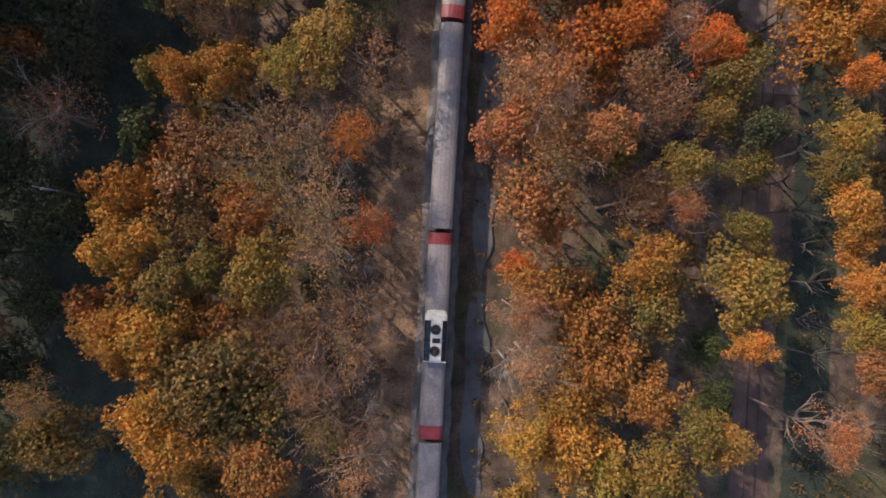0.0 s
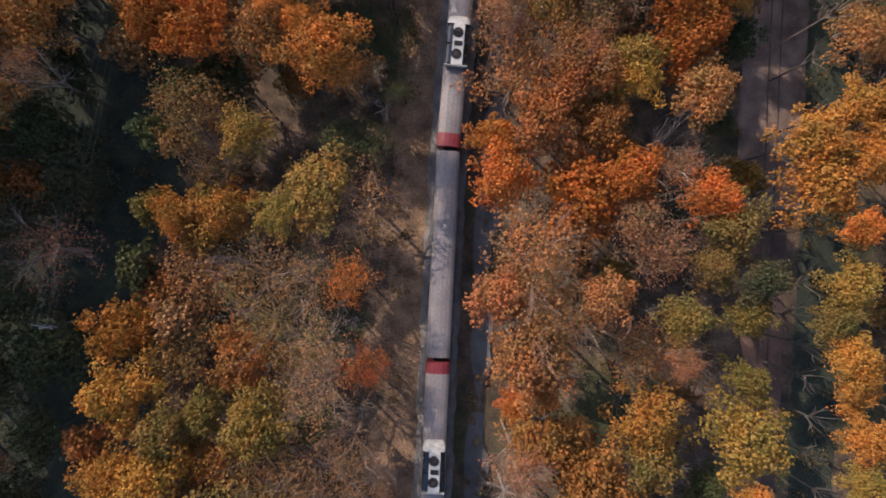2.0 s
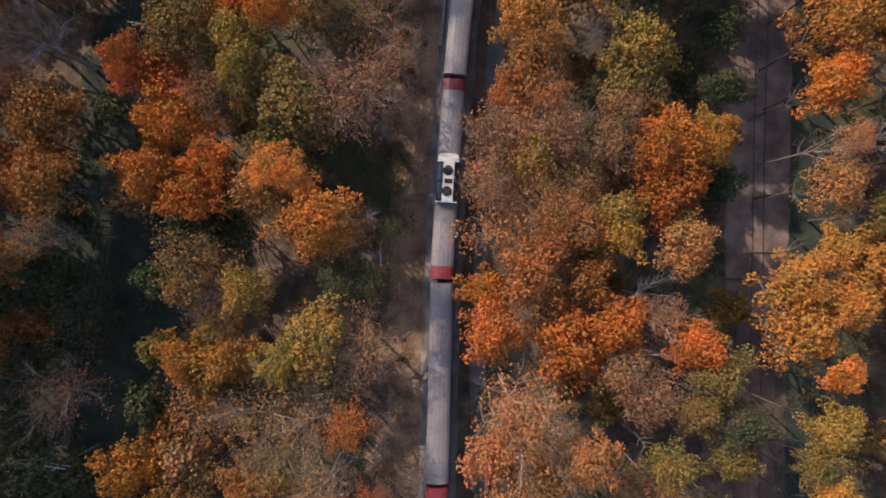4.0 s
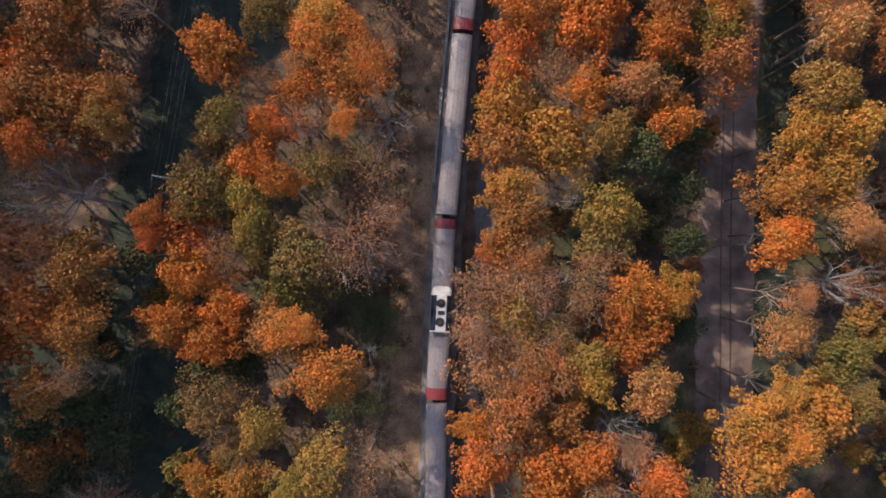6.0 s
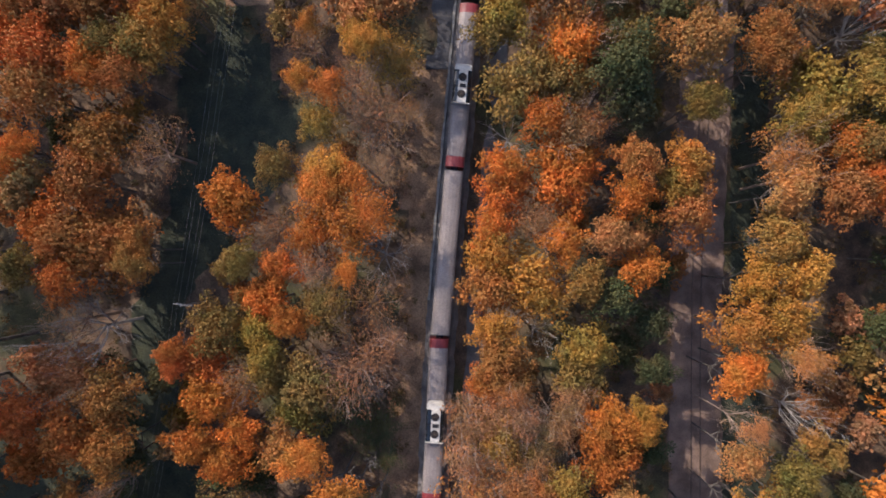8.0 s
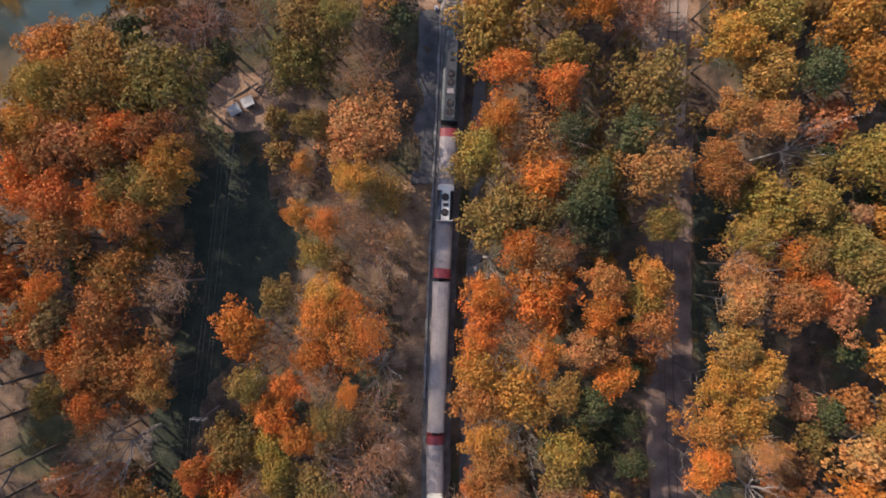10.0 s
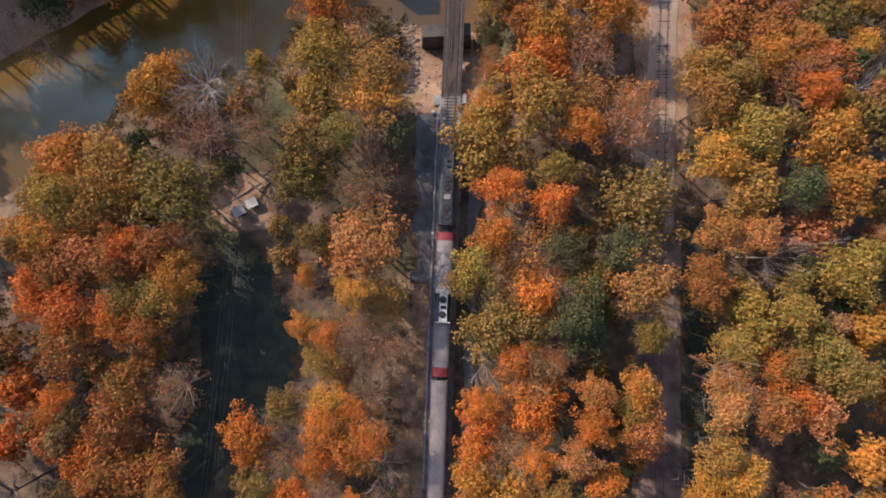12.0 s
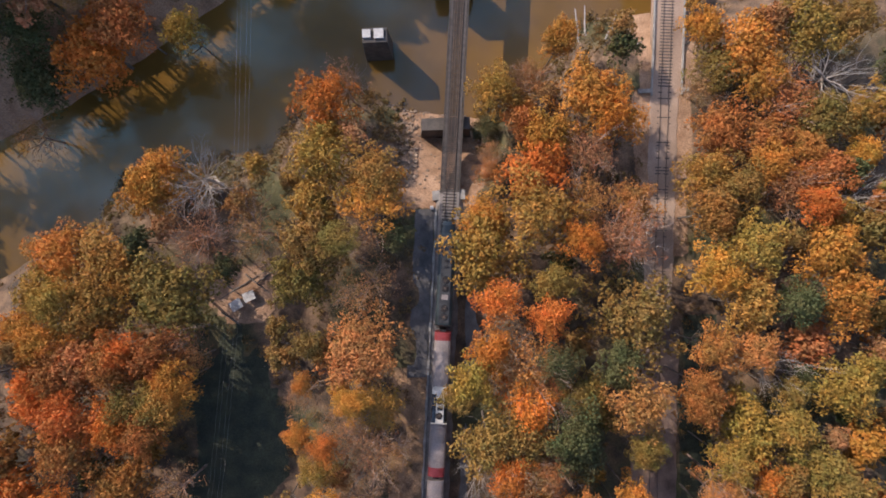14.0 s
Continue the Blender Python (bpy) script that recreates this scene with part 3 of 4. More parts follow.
plant("G", -21.8, -19.3, 6.0, 16)
plant("A", -27.0, -24.4, 4.0, 16)
plant("D", -18.3, -19.9, 4.5, 8)
plant("K", -11.6, -21.0, 3.5, 14.4)
plant("K", -6.8, -21.5, 3.5, 12)
plant("B", -18.5, -26.6, 5.3, 15)
plant("K", -7.6, -25.8, 4.0, 13)
plant("K", -12.5, -16.1, 3.2, 16.8)
plant("U", -25.6, 25.6, 3.4, 13)
plant("D", -45.5, 22.0, 4.4, 9)
plant("O", 7.1, 24.5, 3.5, 19)
plant("O", 16.3, 23.2, 5.3, 19)
plant("O", 20.9, 25.3, 3.8, 19)
plant("K", 26.2, 26.1, 3.1, 19)
plant("O", 29.3, 23.4, 3.1, 19)
plant("P", 9.6, 16.4, 5.1, 25)
plant("P", 6.8, 12.3, 3.5, 24)
plant("P", 12.0, 10.7, 5.1, 25)
plant("P", 16.8, 12.5, 3.2, 23)
plant("P", 10.1, 6.2, 4.8, 22)
plant("K", 22.3, 20.6, 3.8, 19)
plant("K", 24.9, 17.2, 3.8, 19)
plant("G", 31.9, 20.0, 3.5, 19)
plant("G", 30.3, 15.8, 2.8, 19)
plant("D", 35.1, 14.8, 3.1, 19)
plant("G", 26.8, 10.1, 3.1, 20)
plant("G", 34.1, 10.7, 2.8, 19)
plant("P", 22.4, 6.8, 3.8, 19)
plant("P", 26.9, 5.9, 2.5, 19)
plant("R", 12.0, 2.8, 2.2, 19)
plant("O", 10.7, -2.0, 2.5, 10)
plant("A", 23.4, -0.5, 3.8, 19)
plant("G", 24.8, -4.8, 3.8, 19)
plant("Y", 34.1, -2.3, 4.7, 19)
plant("G", 34.4, 3.9, 2.8, 19)
plant("A", 34.4, -8.5, 2.4, 19)
plant("B", 13.5, -3.9, 4.4, 19)
plant("K", 10.1, -6.4, 3.1, 19)
plant("B", 17.8, -7.8, 5.0, 19)
plant("B", 20.4, -11.8, 5.3, 19)
plant("K", 12.1, -12.1, 3.8, 19)
plant("W", 9.9, -13.4, 3.2, 10)
plant("A", 15.3, -16.1, 3.8, 19)
plant("A", 10.8, -19.8, 3.1, 19)
plant("A", 16.1, -20.7, 4.4, 19)
plant("Y", 20.3, -22.9, 3.8, 19)
plant("Y", 25.6, -22.7, 3.8, 19)
plant("G", 29.5, -17.8, 3.1, 19)
plant("Y", 32.6, -19.4, 3.1, 19)
plant("B", 24.1, -15.1, 3.8, 19)
plant("A", 41.8, 25.3, 4.2, 19)
plant("O", 45.0, 20.7, 2.5, 19)
plant("Y", 44.7, 14.2, 3.4, 19)
plant("G", 42.5, 10.5, 2.5, 19)
plant("A", 44.4, 7.1, 3.1, 19)
plant("A", 45.8, 3.0, 3.1, 19)
plant("A", 46.1, -1.7, 2.8, 19)
plant("Y", 46.3, -6.4, 2.8, 19)
plant("P", 47.1, -10.6, 2.8, 19)
plant("P", 45.1, -18.3, 3.1, 19)
plant("B", -45.4, 48.4, 4.7, 16)
plant("B", -45.2, 40.9, 4.0, 16)
plant("R", -31.8, 54.3, 4.7, 16)
plant("R", -35.6, 55.5, 2.7, 16)
plant("O", -29.8, 48.1, 4.7, 16)
plant("O", -32.8, 41.8, 4.0, 16)
plant("O", -28.4, 39.4, 4.0, 16)
plant("O", -26.0, 43.8, 3.4, 16)
plant("B", -20.3, 40.8, 4.7, 16)
plant("O", -16.0, 42.1, 2.8, 20)
plant("O", -11.8, 36.2, 4.4, 20)
plant("B", -9.2, 35.2, 2.8, 18)
plant("G", -22.0, 52.9, 3.3, 16.7)
plant("G", -16.5, 50.5, 5.9, 16.7)
plant("K", -8.6, 53.9, 6.2, 13)
plant("G", -18.3, 47.0, 4.7, 14.3)
plant("D", -10.5, 45.5, 4.2, 9)
plant("K", -10.8, 51.5, 5.0, 17)
plant("D", -6.4, 42.5, 3.4, 6)
plant("U", -27.6, 31.9, 5.0, 16)
plant("Y", -21.2, 28.5, 3.3, 16)
plant("D", -26.0, 35.9, 3.7, 11)
plant("D", -12.0, 29.6, 3.6, 7)
plant("D", -7.8, 30.2, 3.4, 7)
plant("D", -5.6, 37.0, 2.4, 5)
plant("D", -9.0, 40.5, 3.6, 7)
plant("D", -49.6, 29.8, 4.4, 9)
plant("D", -46.1, 24.3, 4.5, 8)
plant("K", -45.7, 34.7, 2.7, 16)
plant("K", -26.2, 51.3, 3.4, 16)
plant("B", 11.2, 53.2, 3.8, 19)
plant("K", 9.6, 46.6, 4.5, 19)
plant("K", 14.3, 46.7, 3.8, 19)
plant("T", 11.4, 43.7, 3.8, 19)
plant("K", 16.7, 42.1, 3.8, 19)
plant("K", 6.1, 41.3, 3.2, 19)
plant("P", 8.6, 36.6, 5.1, 19)
plant("G", 23.0, 53.4, 4.5, 19)
plant("K", 21.3, 49.8, 3.2, 19)
plant("K", 19.6, 45.7, 3.2, 19)
plant("O", 24.9, 45.2, 3.2, 19)
plant("A", 30.8, 45.3, 2.5, 19)
plant("O", 26.2, 39.9, 4.1, 19)
plant("A", 21.0, 35.7, 3.2, 19)
plant("B", 17.4, 36.2, 3.2, 19)
plant("B", 13.9, 35.0, 3.2, 19)
plant("P", 28.6, 34.7, 3.8, 19)
plant("O", 6.6, 28.9, 3.0, 16)
plant("B", 11.6, 30.8, 4.5, 19)
plant("B", 17.5, 30.9, 3.8, 19)
plant("W", 25.2, 28.7, 3.2, 19)
plant("O", 44.2, 52.6, 3.4, 19)
plant("P", 45.5, 46.2, 2.3, 19)
plant("P", 45.0, 41.5, 3.1, 19)
plant("A", 41.1, 30.2, 4.0, 19)
plant("A", 44.5, 33.8, 2.9, 19)
plant("A", 46.4, 27.9, 2.9, 19)
plant("B", -50.2, 80.3, 5.4, 16)
plant("B", -52.3, 72.4, 4.6, 16)
plant("B", -45.8, 70.9, 5.4, 16)
plant("R", -53.0, 65.8, 3.9, 16)
plant("B", -41.4, 68.1, 3.1, 16)
plant("W", -48.6, 58.6, 5.4, 16)
plant("K", -49.9, 51.4, 3.9, 16)
plant("R", -51.3, 42.8, 5.4, 16)
plant("O", -27.4, 77.3, 4.9, 18)
plant("U", -21.9, 73.2, 3.9, 16)
plant("G", -21.2, 82.2, 3.4, 15.9)
plant("G", -25.5, 68.8, 3.1, 16)
plant("O", -20.2, 67.7, 3.4, 16.2)
plant("O", -14.7, 78.7, 3.9, 15.5)
plant("O", -11.3, 74.7, 5.6, 14.2)
plant("O", -7.6, 75.9, 3.9, 15.4)
plant("O", -16.2, 72.5, 3.5, 15)
plant("A", -14.4, 82.1, 4.0, 13.9)
plant("K", -7.1, 81.7, 4.8, 13)
plant("O", -9.9, 67.3, 2.1, 17)
plant("K", -15.5, 68.3, 3.5, 15)
plant("W", -5.6, 69.7, 4.0, 13)
plant("U", -7.9, 62.2, 5.6, 13)
plant("G", -14.2, 61.9, 3.9, 14)
plant("O", -22.5, 62.8, 4.6, 15.7)
plant("G", -29.4, 58.7, 4.3, 16)
plant("Y", -23.5, 58.5, 3.5, 14.7)
plant("O", -17.8, 59.8, 3.0, 17.1)
plant("Y", -22.4, 54.2, 3.4, 15.8)
plant("R", -35.5, 53.7, 2.3, 16)
plant("K", -4.0, 56.4, 2.6, 13)
plant("O", -16.2, 41.4, 2.7, 14)
plant("D", -4.6, 46.6, 2.2, 4)
plant("B", -51.2, 32.7, 3.9, 16)
plant("B", -55.4, 21.6, 5.0, 10)
plant("O", 12.1, 78.4, 4.4, 19)
plant("O", 20.3, 79.8, 5.2, 19)
plant("O", 10.1, 73.6, 3.3, 19)
plant("K", 16.2, 75.0, 4.4, 19)
plant("O", 20.3, 71.6, 3.3, 19)
plant("A", 10.1, 69.5, 4.4, 19)
plant("A", 15.6, 65.4, 5.9, 19)
plant("B", 10.1, 64.7, 4.4, 19)
plant("O", 29.1, 77.8, 3.7, 19)
plant("P", 26.4, 72.3, 3.7, 19)
plant("O", 30.5, 67.5, 3.7, 19)
plant("T", 23.1, 65.5, 3.7, 19)
plant("D", 27.1, 64.1, 3.7, 19)
plant("Y", 35.9, 79.8, 3.7, 19)
plant("B", 37.9, 75.7, 4.4, 19)
plant("A", 10.2, 59.3, 3.7, 19)
plant("B", 11.6, 55.9, 3.7, 19)
plant("O", 9.0, 51.6, 2.8, 16)
plant("W", 17.0, 58.6, 2.2, 19)
plant("D", 29.5, 56.0, 4.0, 12)
plant("Y", 23.0, 56.5, 4.6, 19)
plant("P", 12.9, 50.4, 2.9, 19)
plant("K", 7.5, 46.3, 4.4, 19)
plant("O", 27.2, 46.4, 4.4, 19)
plant("A", 31.3, 47.1, 2.9, 19)
plant("O", 27.9, 41.7, 4.4, 19)
plant("T", 20.5, 37.5, 3.7, 19)
plant("P", 14.4, 38.2, 3.7, 19)
plant("P", 51.4, 78.5, 4.0, 19)
plant("Y", 50.1, 71.7, 4.0, 19)
plant("A", 53.5, 66.9, 4.6, 19)
plant("A", 46.8, 66.2, 4.0, 19)
plant("A", 45.4, 59.4, 4.0, 19)
plant("A", 50.8, 60.8, 4.6, 19)
plant("O", 46.1, 54.0, 3.3, 19)
plant("P", 52.8, 55.4, 3.3, 19)
plant("W", 53.5, 48.0, 2.7, 19)
plant("G", 52.9, 38.5, 4.0, 19)
plant("A", 49.5, 31.7, 5.3, 19)
plant("G", 54.2, 33.1, 2.7, 19)
plant("B", -58.2, 106.8, 5.3, 16)
plant("R", -56.4, 99.3, 5.3, 16)
plant("B", -49.8, 107.6, 5.3, 16)
plant("O", -48.9, 97.6, 4.4, 16)
plant("B", -43.9, 96.0, 3.5, 16)
plant("A", -38.2, 104.2, 4.4, 16)
plant("G", -42.3, 100.1, 4.4, 16)
plant("B", -57.2, 93.5, 5.3, 16)
plant("O", -58.8, 84.4, 3.5, 16)
plant("B", -48.9, 86.9, 5.3, 16)
plant("K", -39.7, 85.2, 4.4, 16)
plant("B", -42.3, 109.2, 5.3, 16)
plant("O", -56.3, 74.5, 5.3, 16)
plant("B", -49.6, 71.2, 6.2, 16)
plant("B", -42.1, 70.4, 3.5, 16)
plant("G", -58.7, 67.9, 3.5, 16)
plant("K", -52.5, 59.5, 4.8, 15)
plant("P", -54.5, 52.2, 6.2, 16)
plant("R", -58.6, 45.6, 4.4, 16)
plant("G", -15.0, 109.9, 3.6, 15.5)
plant("A", -16.6, 103.5, 2.2, 15.2)
plant("A", -17.4, 95.1, 2.7, 16)
plant("O", -13.2, 93.4, 3.1, 15.9)
plant("Y", -15.0, 88.9, 3.1, 15.2)
plant("O", -11.0, 81.1, 3.6, 14.1)
plant("P", -6.8, 109.4, 6.2, 14.7)
plant("A", -8.2, 100.4, 3.1, 16.8)
plant("T", -4.4, 99.7, 5.0, 14)
plant("K", -10.2, 96.4, 3.7, 13.7)
plant("K", -7.9, 91.4, 5.5, 13)
plant("U", -1.5, 90.5, 2.9, 13)
plant("O", 15.0, 108.4, 4.2, 19)
plant("P", 20.5, 105.2, 6.8, 19)
plant("G", 10.3, 101.3, 3.8, 19)
plant("G", 14.1, 93.9, 5.9, 20)
plant("G", 20.5, 94.2, 5.1, 19)
plant("D", 27.5, 94.9, 4.9, 22)
plant("P", 23.7, 101.2, 5.1, 19)
plant("O", 17.4, 88.7, 3.4, 19)
plant("W", 12.7, 87.1, 4.2, 19)
plant("P", 23.7, 87.9, 3.4, 19)
plant("P", 38.1, 98.7, 5.3, 22)
plant("D", 36.2, 105.1, 4.2, 19)
plant("G", 39.3, 90.2, 2.7, 19)
plant("B", 48.7, 98.0, 3.8, 19)
plant("O", 20.5, 83.1, 5.1, 19)
plant("O", 11.9, 81.6, 3.4, 19)
plant("B", 29.9, 83.1, 3.4, 19)
plant("A", 37.7, 82.7, 4.2, 19)
plant("D", 26.0, 106.0, 3.4, 19)
plant("B", 51.1, 107.5, 3.8, 19)
plant("P", 58.1, 106.6, 3.8, 19)
plant("W", 62.7, 102.7, 3.8, 19)
plant("Y", 58.0, 92.5, 6.9, 19)
plant("Y", 63.4, 94.1, 4.2, 19)
plant("Y", 53.3, 88.6, 3.8, 19)
plant("G", 61.8, 84.7, 3.8, 19)
plant("P", 53.3, 80.8, 4.6, 19)
plant("B", 59.5, 78.4, 4.6, 19)
plant("O", 63.3, 80.0, 3.4, 19)
plant("A", -45.5, 137.9, 5.6, 8)
plant("W", -35.5, 138.2, 6.1, 8)
plant("A", -62.1, 126.9, 6.7, 8)
plant("T", -53.2, 125.3, 7.3, 8)
plant("T", -59.1, 118.4, 4.9, 16)
plant("T", -52.7, 117.1, 5.9, 16)
plant("G", -39.7, 119.0, 7.9, 16)
plant("A", -61.3, 111.2, 4.9, 16)
plant("O", -47.6, 109.4, 4.0, 16)
plant("P", -55.0, 108.0, 5.9, 16)
plant("R", -62.7, 103.0, 5.9, 16)
plant("G", -47.2, 100.2, 4.0, 16)
plant("T", -39.8, 101.5, 4.5, 16)
plant("K", -25.2, 129.6, 6.1, 13)
plant("K", -34.6, 129.3, 6.1, 13)
plant("T", -14.2, 134.6, 6.0, 14)
plant("A", -3.9, 134.9, 6.0, 14)
plant("G", -14.4, 126.7, 5.9, 16)
plant("G", -16.8, 120.5, 6.0, 14.6)
plant("K", -5.4, 128.7, 5.0, 13)
plant("G", -9.8, 127.5, 4.0, 15)
plant("K", -5.0, 120.2, 5.0, 13)
plant("K", -7.9, 117.3, 3.4, 13)
plant("P", -6.9, 108.0, 6.3, 17.5)
plant("A", -9.6, 101.5, 3.0, 14.3)
plant("T", -4.4, 97.8, 5.1, 13)
plant("K", -16.9, 101.1, 4.0, 15.2)
plant("K", -5.9, 90.2, 6.1, 13)
plant("T", 14.7, 124.7, 7.6, 19)
plant("O", 16.9, 116.5, 4.3, 19)
plant("R", 24.7, 113.4, 3.6, 19)
plant("G", 25.9, 119.1, 4.3, 19)
plant("T", 24.0, 130.3, 6.7, 19)
plant("O", 30.8, 125.4, 3.8, 19)
plant("P", 33.0, 132.4, 5.7, 15)
plant("K", 37.9, 125.9, 5.7, 19)
plant("G", 39.3, 113.1, 7.1, 20)
plant("O", 21.0, 98.5, 4.8, 19)
plant("Y", 11.6, 103.6, 4.3, 19)
plant("G", 30.0, 99.8, 4.8, 19)
plant("D", 29.5, 91.8, 4.8, 19)
plant("K", 21.2, 87.0, 4.8, 19)
plant("G", 40.1, 92.0, 3.0, 19)
plant("B", 53.2, 129.4, 5.1, 19)
plant("A", 52.5, 119.6, 5.1, 19)
plant("Y", 59.0, 123.7, 5.1, 19)
plant("Y", 58.3, 113.9, 6.0, 19)
plant("A", 71.4, 122.9, 5.7, 19)
plant("O", 70.1, 130.1, 3.8, 19)
plant("A", 73.4, 114.7, 5.7, 19)
plant("D", 66.3, 114.3, 4.3, 19)
plant("B", 49.5, 101.2, 3.4, 19)
plant("Y", 73.3, 99.7, 5.7, 19)
plant("G", 68.8, 86.7, 5.7, 19)
plant("P", 52.8, 84.2, 4.3, 19)
plant("G", 72.1, 83.0, 4.8, 19)
plant("P", 66.5, 78.0, 5.7, 19)
plant("O", 59.8, 83.8, 4.3, 19)
plant("T", -66.0, 121.0, 5.5, 8)
plant("A", -69.5, 113.0, 5.5, 9)
plant("O", -55.9, 165.9, 8.6, 8)
plant("B", -48.7, 168.6, 5.4, 8)
plant("Y", -38.7, 167.9, 4.4, 6)
plant("D", -68.6, 160.9, 6.8, 3)
plant("D", -67.2, 169.1, 5.5, 6)
plant("K", -70.8, 150.7, 4.6, 2)
plant("O", -12.5, 152.6, 5.1, 10)
plant("K", -9.6, 156.6, 4.4, 6)
plant("T", -12.7, 141.9, 6.0, 16)
plant("A", -44.1, 140.5, 6.2, 8)
plant("W", -36.1, 140.1, 6.2, 8)
plant("T", -3.3, 137.9, 5.6, 14)
plant("T", 18.4, 153.6, 4.8, 9)
plant("K", 24.8, 155.9, 4.3, 7)
plant("A", 30.4, 162.1, 4.2, 10)
plant("A", 35.1, 151.8, 6.1, 13)
plant("O", 38.6, 147.6, 5.0, 13)
plant("B", 23.1, 147.5, 4.3, 9)
plant("A", 27.6, 144.9, 5.2, 11)
plant("O", 23.9, 137.9, 6.1, 14)
plant("A", 15.2, 130.7, 4.1, 14)
plant("K", 34.0, 141.6, 6.2, 12)
plant("P", 42.2, 131.9, 4.4, 9)
plant("W", 41.2, 124.0, 5.1, 14)
plant("A", 55.8, 162.5, 4.3, 10)
plant("A", 63.4, 159.6, 6.5, 12)
plant("Y", 73.1, 162.0, 7.2, 12)
plant("G", 81.7, 162.6, 5.2, 12)
plant("W", 77.5, 153.2, 6.2, 12)
plant("G", 58.5, 155.6, 4.7, 10)
plant("A", 66.0, 152.7, 4.7, 12)
plant("P", 69.7, 148.8, 6.2, 12)
plant("B", 58.0, 144.4, 5.6, 12)
plant("B", 65.6, 142.2, 5.6, 12)
plant("G", 75.3, 145.7, 6.2, 12)
plant("A", 81.7, 138.7, 4.1, 12)
plant("B", 73.6, 135.9, 5.1, 14)
plant("T", 54.4, 136.8, 5.1, 13)
plant("G", 59.4, 133.6, 4.6, 14)
plant("K", 67.9, 133.3, 5.1, 14)
plant("A", 64.3, 137.2, 4.1, 14)
plant("Y", 82.0, 146.4, 4.1, 12)
plant("W", 80.0, 131.9, 4.1, 14)
plant("K", 55.8, 152.4, 3.9, 8)
plant("B", 71.6, 139.9, 4.1, 13)
plant("K", 17.6, 143.0, 3.0, 3)
plant("D", 17.8, 148.0, 2.6, -1)
plant("P", 16.9, 139.2, 2.4, 5)
plant("K", -38.0, 112.5, 4.0, 13)
plant("U", -37.0, 107.6, 3.5, 12)

# slender leafless trees at the edge of the verge, whose trunks throw long shadows on it
slim = random.Random(17)
for x, y in ((-13.5, 76.5), (-11.8, 75.0), (-10.8, 73.2), (-9.4, 72.6), (-8.2, 71.0), (-9.5, 52.5), (-8.0, 51.0), (-7.2, 48.6), (-6.3, 47.4), (-14.5, 14.5), (-12.8, 12.8), (-11.5, 9.5), (-10.2, 7.0),
             (-9.0, 4.0), (-8.4, 0.5), (-7.6, -3.0), (-7.2, -15.0), (-6.5, -18.5), (-8.2, 90.5), (-6.4, 88.0), (-7.0, 96.0), (-6.1, 101.5), (-7.4, 38.0), (-6.2, 33.5)):
    z = float(ground_z(np.float64(x), np.float64(y)))
    root = empty("sapling_tree", pose(x, y, z, slim.uniform(-4, 4), slim.uniform(-4, 4), slim.uniform(0, 360)), "tall slender leafless grey sapling at the verge", "tree", "verge saplings")
    stem = new("trunk", SLENDER[slim.randrange(3)])
    stem.parent, stem.scale = root, (13, 13, slim.uniform(9.5, 13.5))

# dark trees added to cast shade on the branch line and darken the old clearing
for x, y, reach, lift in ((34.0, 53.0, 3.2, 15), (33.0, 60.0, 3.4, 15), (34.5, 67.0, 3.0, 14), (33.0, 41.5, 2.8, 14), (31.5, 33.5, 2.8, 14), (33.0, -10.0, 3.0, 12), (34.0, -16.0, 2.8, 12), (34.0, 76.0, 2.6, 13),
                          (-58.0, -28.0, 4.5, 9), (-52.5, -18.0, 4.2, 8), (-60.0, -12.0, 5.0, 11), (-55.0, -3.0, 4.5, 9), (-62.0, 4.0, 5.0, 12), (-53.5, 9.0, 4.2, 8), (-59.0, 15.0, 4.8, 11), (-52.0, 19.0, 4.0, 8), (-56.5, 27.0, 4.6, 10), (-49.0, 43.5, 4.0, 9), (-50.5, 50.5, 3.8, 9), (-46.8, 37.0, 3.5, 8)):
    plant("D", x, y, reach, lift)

# the wood goes on beyond the part that the trees above fill
edge = random.Random(33)
for k in range(130):
    x, y = edge.uniform(-120, 120), edge.uniform(-65, 235)
    inside = -72 < x < 82 and -30 < y < 172
    if inside or not forest(x, y) or abs(x) < 8:
        continue
    plant(edge.choice("OABPUTGYKB"), x, y, edge.uniform(4.5, 7.0), edge.uniform(12, 18), PLAIN)


# tall trees added out of view past the mown strip, only to shade it
for k in range(13):
    plant("GTUB"[k % 4], -67 - 5 * (k % 2), -14 + 7.0 * k, 7.0, 29 + 2 * (k % 3), PLAIN)
# far river bank trees; the taller back rows are added to shade the water
for k in range(13):
    x = -98 + 6.5 * k
    y = 160 + 0.62 * (x + 85) + 3 * (k % 2)
    plant("DGUD"[k % 4], x, y, 5.5, 7 + 2 * (k % 3), LOOSE)
    plant("GDUB"[k % 4], x - 4, y + 9, 6.5, 21 + 2 * (k % 3), PLAIN)
    plant("UGDT"[k % 4], x - 9, y + 19, 7.0, 31 + 2 * (k % 3), PLAIN)

# full-grown wood beyond the strip and beyond the branch line
for hues, columns, low, high in (("BOUKARB", (-60, -68, -76, -85), 22, 116), ("YGAPBOT", (70, 78, 87, 96), -20, 165)):
    for col in columns:
        for k in range(int((high - low) / 9)):
            x, y = col + edge.uniform(-2.5, 2.5), low + 9 * k + edge.uniform(-3, 3)
            if forest(x, y) and all((x - a) ** 2 + (y - b) ** 2 > (0.9 * r) ** 2 + 9 for a, b, r in standing):
                plant(edge.choice(hues), x, y, edge.uniform(4.2, 5.8), edge.uniform(13, 17), PLAIN)

